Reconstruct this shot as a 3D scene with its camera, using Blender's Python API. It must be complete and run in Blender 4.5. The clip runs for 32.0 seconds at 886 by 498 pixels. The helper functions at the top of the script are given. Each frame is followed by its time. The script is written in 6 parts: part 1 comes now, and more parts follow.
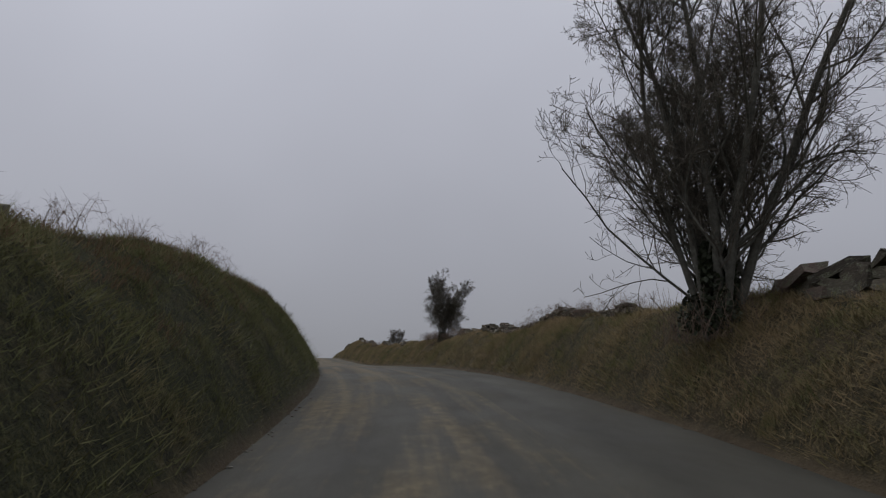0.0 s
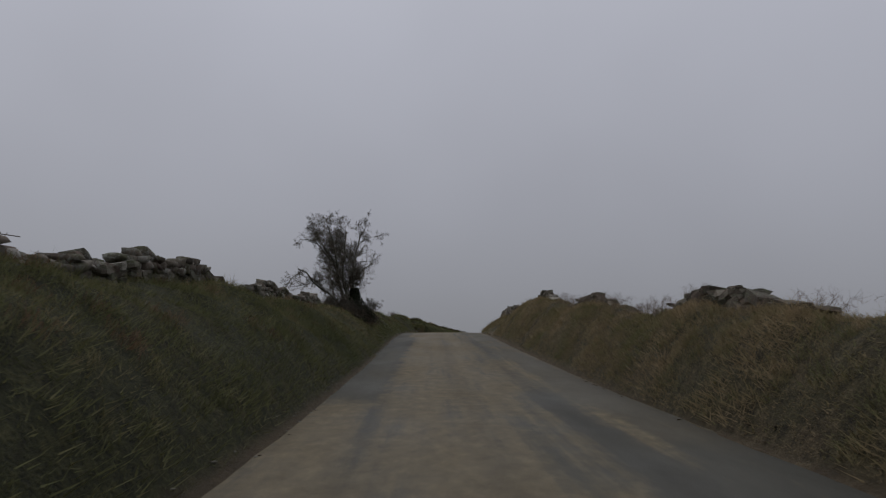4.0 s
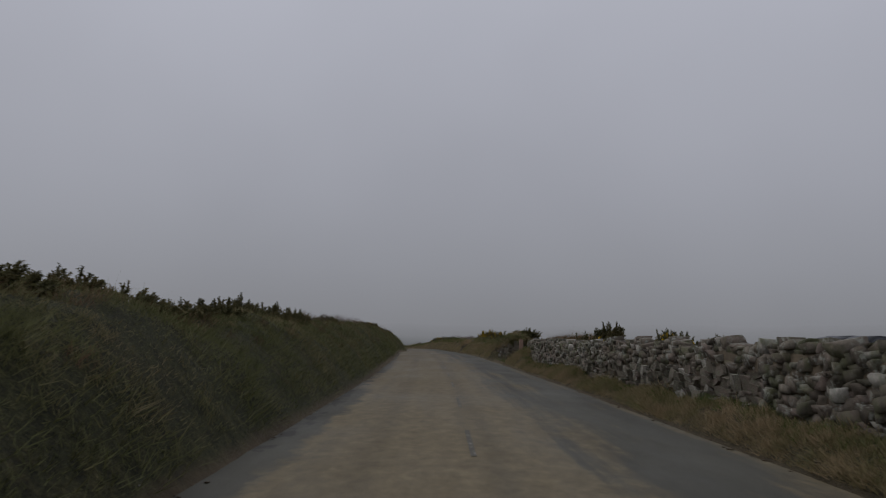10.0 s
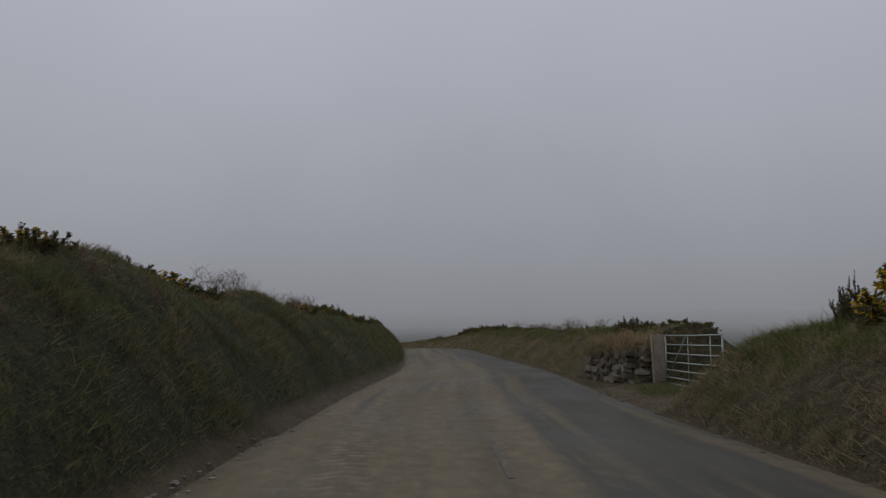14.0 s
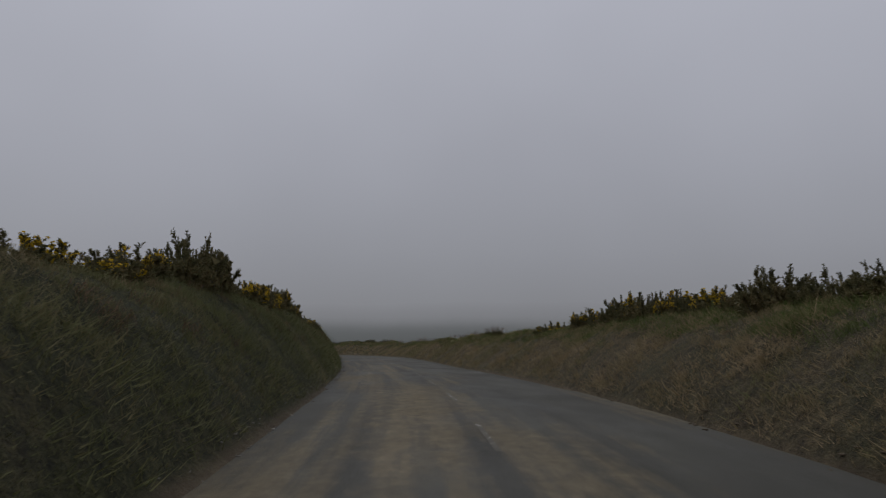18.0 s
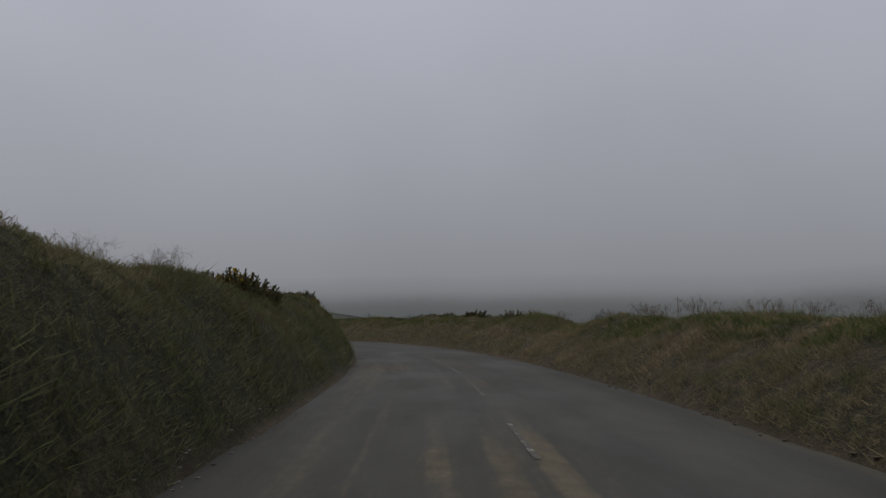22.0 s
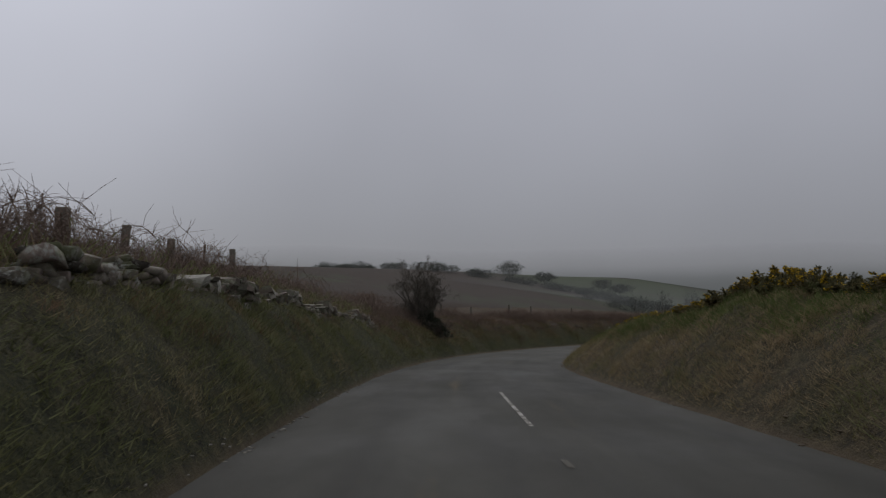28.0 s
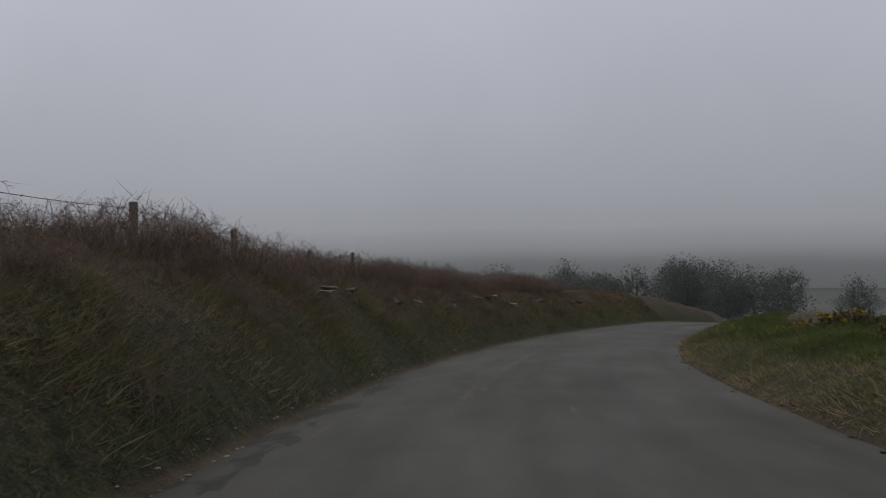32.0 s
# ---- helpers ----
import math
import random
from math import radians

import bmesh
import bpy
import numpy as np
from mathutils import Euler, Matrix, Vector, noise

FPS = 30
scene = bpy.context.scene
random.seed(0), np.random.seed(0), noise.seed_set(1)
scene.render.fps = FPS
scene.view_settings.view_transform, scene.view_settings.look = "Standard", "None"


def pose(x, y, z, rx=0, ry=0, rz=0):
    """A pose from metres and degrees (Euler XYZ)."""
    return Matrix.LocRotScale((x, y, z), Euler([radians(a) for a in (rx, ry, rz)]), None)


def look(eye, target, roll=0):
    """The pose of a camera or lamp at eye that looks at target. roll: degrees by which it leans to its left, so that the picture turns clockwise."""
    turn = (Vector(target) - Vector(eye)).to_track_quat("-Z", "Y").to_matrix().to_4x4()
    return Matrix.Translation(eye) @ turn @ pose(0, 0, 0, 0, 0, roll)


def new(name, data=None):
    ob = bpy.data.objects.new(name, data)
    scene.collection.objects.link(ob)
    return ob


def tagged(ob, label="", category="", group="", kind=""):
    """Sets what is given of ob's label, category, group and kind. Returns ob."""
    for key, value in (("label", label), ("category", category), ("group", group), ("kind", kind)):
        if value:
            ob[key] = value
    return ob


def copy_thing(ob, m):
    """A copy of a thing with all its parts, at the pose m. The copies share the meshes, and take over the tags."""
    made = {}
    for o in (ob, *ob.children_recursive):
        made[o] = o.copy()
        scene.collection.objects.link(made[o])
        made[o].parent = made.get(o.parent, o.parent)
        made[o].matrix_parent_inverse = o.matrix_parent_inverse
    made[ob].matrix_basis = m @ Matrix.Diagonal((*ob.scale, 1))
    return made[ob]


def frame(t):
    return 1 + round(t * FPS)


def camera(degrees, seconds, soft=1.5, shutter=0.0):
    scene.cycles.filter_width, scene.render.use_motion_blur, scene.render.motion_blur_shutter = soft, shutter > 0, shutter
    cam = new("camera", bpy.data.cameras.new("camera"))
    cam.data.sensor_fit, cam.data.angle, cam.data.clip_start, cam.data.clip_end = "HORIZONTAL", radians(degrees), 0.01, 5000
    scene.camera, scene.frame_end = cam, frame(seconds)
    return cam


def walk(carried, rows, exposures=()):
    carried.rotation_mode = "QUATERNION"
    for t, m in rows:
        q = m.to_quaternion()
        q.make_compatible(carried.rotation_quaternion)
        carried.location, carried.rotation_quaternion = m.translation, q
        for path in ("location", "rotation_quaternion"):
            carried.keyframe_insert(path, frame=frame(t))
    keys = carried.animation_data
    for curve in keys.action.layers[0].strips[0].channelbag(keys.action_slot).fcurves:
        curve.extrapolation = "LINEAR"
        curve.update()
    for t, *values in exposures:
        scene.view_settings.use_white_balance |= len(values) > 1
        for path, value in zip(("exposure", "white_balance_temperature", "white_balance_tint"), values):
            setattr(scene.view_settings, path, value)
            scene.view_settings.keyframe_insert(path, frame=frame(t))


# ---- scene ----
PATH = [
    (0, pose(12.78, -140.24, -6.909, 101.29, 0.59, -3.85)),
    (0.5, pose(13.00, -135.29, -6.432, 101.04, 0.54, -3.16)),
    (1, pose(13.08, -129.85, -5.912, 101.71, -0.32, -1.30)),
    (1.5, pose(12.93, -123.99, -5.380, 101.39, -0.84, 0.94)),
    (2, pose(12.55, -117.76, -4.873, 100.29, -0.06, 3.12)),
    (2.5, pose(11.91, -111.18, -4.414, 100.10, 0.16, 5.09)),
    (3, pose(11.13, -104.29, -4.006, 98.98, 0.03, 5.74)),
    (3.5, pose(10.22, -97.14, -3.635, 98.61, -0.05, 6.56)),
    (4, pose(9.19, -89.79, -3.267, 98.68, -0.16, 7.22)),
    (4.5, pose(8.08, -82.30, -2.862, 99.64, -0.44, 7.46)),
    (5, pose(6.95, -74.76, -2.394, 99.99, -0.80, 7.48)),
    (5.5, pose(5.84, -67.22, -1.866, 100.13, -0.20, 7.31)),
    (6, pose(4.75, -59.73, -1.307, 99.32, 0.14, 7.27)),
    (6.5, pose(3.71, -52.29, -0.750, 100.20, -0.15, 6.95)),
    (7, pose(2.70, -44.90, -0.225, 99.70, 0.70, 6.85)),
    (7.5, pose(1.78, -37.50, 0.228, 98.06, 0.66, 5.92)),
    (8, pose(1.01, -30.03, 0.591, 98.53, 0.31, 4.54)),
    (8.5, pose(0.47, -22.49, 0.865, 97.86, 1.07, 2.72)),
    (9, pose(0.16, -14.96, 1.054, 97.06, 0.60, 1.02)),
    (9.5, pose(0.02, -7.48, 1.171, 97.31, -0.10, -0.25)),
    (10, pose(0.00, 0.00, 1.250, 97.36, -1.09, -1.12)),
    (10.5, pose(0.06, 7.58, 1.332, 96.59, -0.50, -1.56)),
    (11, pose(0.14, 15.34, 1.427, 97.15, 0.02, -1.48)),
    (11.5, pose(0.18, 23.27, 1.517, 96.73, 0.01, -1.07)),
    (12, pose(0.17, 31.21, 1.604, 96.75, -0.15, -0.83)),
    (12.5, pose(0.11, 39.04, 1.706, 97.09, 0.32, -0.34)),
    (13, pose(0.01, 46.67, 1.827, 97.26, -0.06, -0.05)),
    (13.5, pose(-0.14, 54.17, 1.949, 96.96, -0.22, 0.24)),
    (14, pose(-0.32, 61.67, 2.034, 96.64, 0.09, 0.62)),
    (14.5, pose(-0.58, 69.28, 2.069, 95.92, 0.44, 1.11)),
    (15, pose(-0.65, 77.04, 2.072, 95.75, 0.18, -1.17)),
    (15.5, pose(-0.52, 84.98, 2.069, 95.78, 0.10, -2.05)),
    (16, pose(-0.50, 93.13, 2.079, 95.92, 0.12, -0.30)),
    (16.5, pose(-0.88, 101.46, 2.113, 96.21, 0.27, 2.60)),
    (17, pose(-1.40, 109.91, 2.170, 96.09, 0.05, 2.40)),
    (17.5, pose(-1.89, 118.31, 2.239, 95.97, -0.09, 2.50)),
    (18, pose(-2.44, 126.43, 2.296, 96.02, 0.47, 3.20)),
    (18.5, pose(-3.10, 134.17, 2.308, 95.56, -0.36, 4.40)),
    (19, pose(-3.94, 141.56, 2.245, 95.06, -0.95, 5.98)),
    (19.5, pose(-4.93, 148.66, 2.105, 94.90, -1.48, 7.19)),
    (20, pose(-6.01, 155.54, 1.922, 93.87, -0.12, 8.26)),
    (20.5, pose(-7.17, 162.23, 1.751, 94.62, 0.54, 9.21)),
    (21, pose(-8.37, 168.65, 1.628, 95.05, -0.21, 9.78)),
    (21.5, pose(-9.57, 174.78, 1.549, 95.24, -0.05, 10.27)),
    (22, pose(-10.77, 180.63, 1.480, 94.20, 0.43, 10.83)),
    (22.5, pose(-11.96, 186.27, 1.385, 93.61, 0.78, 11.08)),
    (23, pose(-13.16, 191.75, 1.252, 93.33, 0.78, 11.70)),
    (23.5, pose(-14.42, 197.10, 1.097, 94.06, 0.28, 12.62)),
    (24, pose(-15.82, 202.33, 0.948, 94.51, -0.28, 14.50)),
    (24.5, pose(-17.41, 207.51, 0.819, 94.87, -0.10, 16.74)),
    (25, pose(-19.35, 212.68, 0.706, 94.67, -0.03, 20.83)),
    (25.5, pose(-21.79, 217.82, 0.599, 94.70, -0.00, 25.59)),
    (26, pose(-24.72, 222.93, 0.485, 94.61, 0.02, 30.09)),
    (26.5, pose(-28.12, 228.02, 0.348, 94.03, 0.06, 33.68)),
    (27, pose(-31.91, 233.11, 0.167, 93.48, -0.59, 36.30)),
    (27.5, pose(-35.92, 238.29, -0.079, 92.39, -0.32, 36.83)),
    (28, pose(-40.02, 243.60, -0.398, 92.62, 0.10, 36.59)),
    (28.5, pose(-44.10, 248.99, -0.776, 91.96, 0.24, 36.01)),
    (29, pose(-48.10, 254.42, -1.199, 92.48, -0.70, 35.14)),
    (29.5, pose(-51.93, 259.84, -1.653, 90.81, -0.41, 33.96)),
    (30, pose(-55.55, 265.21, -2.109, 91.64, 0.10, 32.43)),
    (30.5, pose(-58.77, 270.61, -2.530, 92.67, 0.08, 28.72)),
    (31, pose(-61.41, 276.04, -2.902, 91.78, 0.80, 23.61)),
    (31.5, pose(-63.47, 281.40, -3.238, 92.08, 0.10, 18.93)),
    (32, pose(-65.00, 286.54, -3.548, 92.01, 0.45, 14.58)),
]
cam = camera(60.0, 32.0, soft=1.15, shutter=0.06)
walk(cam, PATH, [(0, 0.06), (1, -0.16), (2, -0.18), (4, -0.1), (5, -0.08), (6, -0.1), (6.6, -0.25), (7.5, -0.25), (8.5, -0.22), (9.5, -0.12), (12, -0.1), (13, -0.2), (14, -0.06), (17, -0.1), (20, 0.0), (22, -0.05), (24, 0.03), (26, 0.02), (27, 0.0), (28, -0.03), (29, 0.07), (30, 0.2), (31, 0.28), (32, 0.15)])

# ---- sky and light: thick overcast, soft light from above ----
world = bpy.data.worlds.new("overcast_sky")
scene.world = world
world.use_nodes = True
wn, wl = world.node_tree.nodes, world.node_tree.links
wn.clear()
w_out = wn.new("ShaderNodeOutputWorld")
w_bg = wn.new("ShaderNodeBackground")
w_tc = wn.new("ShaderNodeTexCoord")
w_sep = wn.new("ShaderNodeSeparateXYZ")
w_ramp = wn.new("ShaderNodeValToRGB")
w_sky = wn.new("ShaderNodeTexSky")
w_sky.sky_type = "NISHITA"
w_sky.sun_disc = False
w_sky.sun_elevation, w_sky.sun_rotation = radians(38), radians(-62)
w_hsv = wn.new("ShaderNodeHueSaturation")
w_hsv.inputs["Saturation"].default_value = 0.15
w_hsv.inputs["Value"].default_value = 0.09
w_mix = wn.new("ShaderNodeMixRGB")
w_mix.inputs[0].default_value = 0.04
SKY = ((0.0, (0.208, 0.213, 0.232)), (0.03, (0.230, 0.236, 0.258)), (0.10, (0.280, 0.288, 0.322)), (0.20, (0.338, 0.348, 0.396)), (0.40, (0.430, 0.443, 0.508)), (1.0, (0.74, 0.76, 0.85)))
for i, (pos, col) in enumerate(SKY):
    e = w_ramp.color_ramp.elements[i] if i < 2 else w_ramp.color_ramp.elements.new(pos)
    e.position, e.color = pos, (*col, 1)
wl.new(w_tc.outputs["Generated"], w_sep.inputs[0])
wl.new(w_sep.outputs["Z"], w_ramp.inputs[0])
wl.new(w_sky.outputs[0], w_hsv.inputs["Color"])
wl.new(w_ramp.outputs[0], w_mix.inputs[1])
wl.new(w_hsv.outputs[0], w_mix.inputs[2])
# the cloud is thinner, and brighter, towards the hidden sun
w_dot = wn.new("ShaderNodeVectorMath")
w_dot.operation = "DOT_PRODUCT"
w_dot.inputs[1].default_value = Vector((-0.89, 0.157, 0.42)).normalized()
wl.new(w_tc.outputs["Generated"], w_dot.inputs[0])
w_glow = wn.new("ShaderNodeMapRange")
w_glow.inputs["From Min"].default_value, w_glow.inputs["From Max"].default_value = 0.78, 1.0
w_glow.inputs["To Min"].default_value, w_glow.inputs["To Max"].default_value = 1.0, 1.36
w_glow.interpolation_type = "SMOOTHSTEP"
wl.new(w_dot.outputs["Value"], w_glow.inputs["Value"])
# slow banks of thicker cloud
w_cloud = wn.new("ShaderNodeTexNoise")
w_cloud.inputs["Scale"].default_value, w_cloud.inputs["Detail"].default_value = 2.2, 3
w_even = wn.new("ShaderNodeMapRange")
w_even.inputs["From Min"].default_value, w_even.inputs["From Max"].default_value = 0.3, 0.7
w_even.inputs["To Min"].default_value, w_even.inputs["To Max"].default_value = 0.95, 1.05
wl.new(w_tc.outputs["Generated"], w_cloud.inputs["Vector"])
wl.new(w_cloud.outputs["Fac"], w_even.inputs["Value"])
w_gain = wn.new("ShaderNodeMath")
w_gain.operation = "MULTIPLY"
wl.new(w_glow.outputs[0], w_gain.inputs[0])
wl.new(w_even.outputs[0], w_gain.inputs[1])
wl.new(w_gain.outputs[0], w_bg.inputs[1])
wl.new(w_mix.outputs[0], w_bg.inputs[0])
wl.new(w_bg.outputs[0], w_out.inputs[0])
sun = new("sun", bpy.data.lights.new("sun", "SUN"))
sun.data.energy, sun.data.angle, sun.data.color = 0.5, radians(40), (1.0, 0.96, 0.9)
sun.matrix_basis = look((0, 0, 100), (0 + 70, -40, 0))

# ---- the road's line: heading (degrees left of +y) and grade (percent) every 12.5 m ----
STEP = 12.5
HEAD = [-7, -6, -3.6, 1.0, 5.5, 7.1, 8.3, 8.6, 8.2, 8.0, 7.3, 4.8, 1.7, 0.1, -0.7, -0.2, 0.4, 0.8, 1.8, 1.4, -2.0, 2.8, 3.6, 3.4, 5.6, 8.1, 9.8, 11.1, 11.8, 13.1, 18.0, 28.3, 36.6, 37.7, 37.3, 35.2, 29.6, 19.9, 9.9, 2, -6, -12, -15, -16, -16, -16]
GRADE = [10.3, 10.3, 10.3, 9.0, 7.1, 5.2, 4.9, 6.1, 7.4, 7.5, 6.2, 4.0, 2.0, 1.1, 1.1, 1.1, 1.4, 1.6, 1.1, 0.1, -0.1, 0.3, 0.9, 0.9, -0.3, -2.2, -2.5, -1.4, -1.6, -2.7, -2.3, -1.8, -2.5, -4.3, -6.1, -7.0, -6.7, -5.8, -4.9, -4.2, -3.4, -3.0, -3.4, -9, -10, -10]
FROM = -2 * STEP
stations = np.arange(FROM, FROM + STEP * (len(HEAD) - 1) + 0.01, 0.5)
knots = FROM + STEP * np.arange(len(HEAD))
_h = np.radians(np.interp(stations, knots, HEAD))
_g = np.interp(stations, knots, GRADE) / 100
_d = np.stack([-np.sin(_h), np.cos(_h), _g], 1)
_line = np.vstack([[0, 0, 0], np.cumsum((_d[1:] + _d[:-1]) * 0.25, 0)])
_line += np.array([13.66, -140.28, -8.17]) - _line[int(round(-FROM / 0.5))]
S_MAX = float(stations[-1])


def axis(s):
    """Centre of the road and its heading at s metres along it (arrays)."""
    s = np.asarray(s, float)
    return np.stack([np.interp(s, stations, _line[:, k]) for k in range(3)], -1), np.interp(s, stations, _h)


def spot(s, l, h):
    """World place: s along the road, l to the right of its centre, h above the crown."""
    c, a = axis(s)
    l, h = np.asarray(l, float), np.asarray(h, float)
    return np.stack([c[..., 0] + l * np.cos(a), c[..., 1] + l * np.sin(a), c[..., 2] + h], -1)


def table(values, step=12.5):
    values = np.array(values, float)
    return lambda s: np.interp(s, step * np.arange(len(values)), values)


# height of the bank crests over the road, and how far they stand from its centre
LEFT_H = table([2.31, 2.40, 2.58, 1.86, 1.85, 1.84, 1.66, 1.31, 1.32, 1.29, 1.66, 1.61, 1.57, 1.62, 1.84, 1.92, 2.04, 2.06, 2.05, 1.93, 1.80, 1.98, 1.98, 2.19, 2.32, 2.10, 2.40, 1.84, 2.14, 2.22, 2.16, 1.45, 1.88, 2.15, 2.05, 2.02, 2.13, 2.07])
RIGHT_H = table([1.30, 1.66, 1.38, 1.32, 1.38, 1.44, 1.57, 2.04, 1.85, 1.12, 0.80, 0.34, 0.28, 0.28, 0.32, 1.09, 1.22, 1.35, 1.39, 1.48, 1.57, 1.60, 1.71, 1.61, 1.53, 1.52, 1.37, 1.26, 1.20, 1.50, 1.40, 1.70, 1.84, 1.92, 1.56, 1.24, 0.90, 0.68])
LEFT_EDGE = table([2.80, 2.75, 2.75, 2.70, 2.70, 2.65, 2.65, 2.8, 2.9, 2.95, 2.95, 3.0, 3.0, 3.0, 3.0, 2.95, 2.9, 2.9, 2.85, 2.8, 2.8, 2.8, 2.85, 2.9, 2.9, 2.9, 2.95, 2.85, 2.6, 2.25, 2.7, 2.95, 2.95, 2.95, 3.0, 3.1, 3.1])
RIGHT_EDGE = table([2.6, 2.6, 2.6, 2.55, 2.6, 2.65, 2.75, 2.75, 2.7, 2.75, 2.85, 2.9, 2.9, 3.0, 3.0, 2.95, 2.9, 2.9, 2.9, 2.9, 2.9, 2.9, 2.9, 2.85, 2.85, 2.9, 2.9, 2.9, 2.85, 2.85, 2.75, 2.9, 3.2, 3.25, 3.1, 3.1, 3.1])
LEFT_CREST = table([5.1, 5.0, 5.2, 5.3, 5.4, 5.4, 5.2, 5.4, 5.6, 5.6, 5.1, 5.2, 5.3, 5.4, 5.4, 5.4, 5.4, 5.4, 5.4, 5.4, 5.3, 5.3, 5.3, 5.4, 5.4, 5.2, 5.0, 5.0, 4.8, 4.4, 4.8, 5.2, 5.3, 5.5, 6.2, 6.8, 6.6])
_right_crest = table([4.1, 4.1, 4.0, 4.0, 4.1, 4.2, 4.3, 4.6, 5.2, 4.9, 4.4, 3.8, 3.7, 3.7, 3.8, 4.8, 5.2, 4.9, 5.4, 5.5, 5.6, 5.7, 5.8, 5.8, 5.8, 5.8, 5.8, 5.8, 5.8, 5.6, 5.6, 5.8, 6.0, 6.0, 6.0, 6.0, 6.0])


def RIGHT_CREST(s):
    """The bank swings away from the road towards the gatepost of the steel gate."""
    return _right_crest(s) + 1.9 * (1 - ramp(s, 105.5, 111)) * ramp(s, 101, 103)


def ramp(x, a, b):
    t = np.clip((np.asarray(x, float) - a) / (b - a), 0, 1)
    return t * t * (3 - 2 * t)


def gap(s, a, b, soft=0.7):
    """1 in an opening from a to b, 0 outside."""
    return ramp(s, a - soft, a + soft) * (1 - ramp(s, b - soft, b + soft))


_rng = np.random.default_rng(4)
_waves = [(f * np.cos(p), f * np.sin(p), q) for f, p, q in zip(np.geomspace(0.5, 5.5, 14), _rng.uniform(0, 6.28, 14), _rng.uniform(0, 6.28, 14))]


def lumps(x, y):
    return sum(np.sin(a * x + b * y + c) / (a * a + b * b) ** 0.32 for a, b, c in _waves) / 5


def field_height(s, l):
    """Level of the fields behind the banks, over the road."""
    a = np.abs(l)
    plough = gap(s, 118, 250, 15)
    left = 0.35 + (0.034 * plough - 0.02) * np.clip(a - 6, 0, 60)
    hill = LEFT_H(s) - 0.25 + (0.06 - 0.035 * ramp(s, 440, 480)) * np.clip(a - 6, 0, 120)
    k = ramp(s, 372, 392)
    left = left * (1 - k) + hill * k
    right = 0.5 - 0.02 * np.clip(a - 6, 0, 60)
    fall = 1.0 - 0.10 * np.clip(a - 6, 0, 110)
    right = right + 0.95 * gap(s, 172, 197, 2.0) * gap(a, 7.4, 9.8, 0.9)
    k = ramp(s, 372, 400)
    right = right * (1 - k) + fall * k
    return np.where(l < 0, left, right)


def openings(s, a, side):
    """1 where a gateway breaks the bank on that side, at a metres from the road's centre."""
    if side < 0:
        # towards the road the end of the bank slumps into a grassy slope
        k = ramp(a, 4.8, 5.4)
        return np.maximum(ramp(s, 113.0, 113.4) * (1 - ramp(s, 114.2 + 4.0 * k, 119.5 - 1.0 * k)), gap(s, 121.7 + 1.7 * np.clip(a - 3.7, 0, 1.5), 131.0, 0.35))
    return np.maximum.reduce([ramp(s, 95.2, 96.0) * (1 - ramp(s, 102.6, 105.8)), gap(s, 181.6, 187.2, 0.3), gap(s, 215.5, 221.7, 0.25)])


# stone facings that hold up the cut ends of the banks: s and distance from the road's centre
FACINGS = {
    "open_gateway": (-1, (130.9, 131.1, 131.7, 132.6), (5.6, 5.0, 4.5, 4.2)),
    "granite_post": (1, (187.3, 187.9, 190.0), (5.0, 4.1, 3.7)),
    "steel_gate": (1, (221.9, 222.5, 225.4), (4.6, 3.9, 3.4)),
}


def cut_back(s, a, side):
    """1 in front of a stone facing."""
    out = np.zeros(np.broadcast(s, a).shape)
    for where, ss, ll in FACINGS.values():
        if where == side:
            line = np.interp(s, ss, ll)
            out = np.maximum(out, gap(s, ss[0] - 0.1, ss[-1], 0.12) * (1 - ramp(a, line + 0.1, line + 0.35)))
    return out


def ground_height(s, l):
    """Height of the ground over the road's crown."""
    s, l = np.broadcast_arrays(np.asarray(s, float), np.asarray(l, float))
    a = np.abs(l)
    edge = np.where(l < 0, LEFT_EDGE(s), RIGHT_EDGE(s))
    crest = np.where(l < 0, LEFT_CREST(s), RIGHT_CREST(s))
    top = np.where(l < 0, LEFT_H(s), RIGHT_H(s) + 0.6 * np.exp(-((s - 189.2) / 1.7) ** 2))
    # a strip of mud lies between the road and the bank beside the farm gateways
    foot = edge + 0.45 * gap(s, 113, 131, 1.5) * (l < 0) + 0.12 * gap(s, 172, 240, 6) * (l < 0)
    u = (a - foot) / (crest - foot)
    steep = np.where(l < 0, 2.1 + 1.2 * gap(s, 118, 126, 1.0), 1.75)
    face = top * (1 - np.clip(1 - u, 0, 1) ** steep)
    field = field_height(s, l)
    down = ramp(a, crest + 0.25, crest + np.where((l < 0) & (s > 118) & (s < 141), 0.8, 1.9))
    h = np.where(u < 1, face, top * (1 - down) + field * down)
    c, _ = axis(s)
    bump = (lumps(s, l * 1.3) * 0.17 + 0.07 * lumps(s * 2.1 + 9, l * 2.3)) * np.clip(u * 2, 0, 1) * (1 - 0.5 * down)
    h = h + bump
    opening_l = np.maximum(openings(s, a, -1), cut_back(s, a, -1)) * (l < 0)
    opening_r = np.maximum(openings(s, a, 1), cut_back(s, a, 1)) * (l > 0)
    o = np.maximum(opening_l, opening_r)
    flat = 0.06 * np.clip(a - edge, 0, 5) + 0.25 * bump
    flat = np.where(a > 8, field, flat)
    flat = flat - 0.17 * np.exp(-((s - 127.6) / 2.0) ** 2 - ((l + 5.3) / 1.6) ** 2)
    h = h * (1 - o) + flat * o
    h = np.where(u < 0, 0.02 + 0.03 * bump, h)
    return np.where(a < edge, -0.05 - 0.10 * ramp(edge - a, 0, 0.5), h)


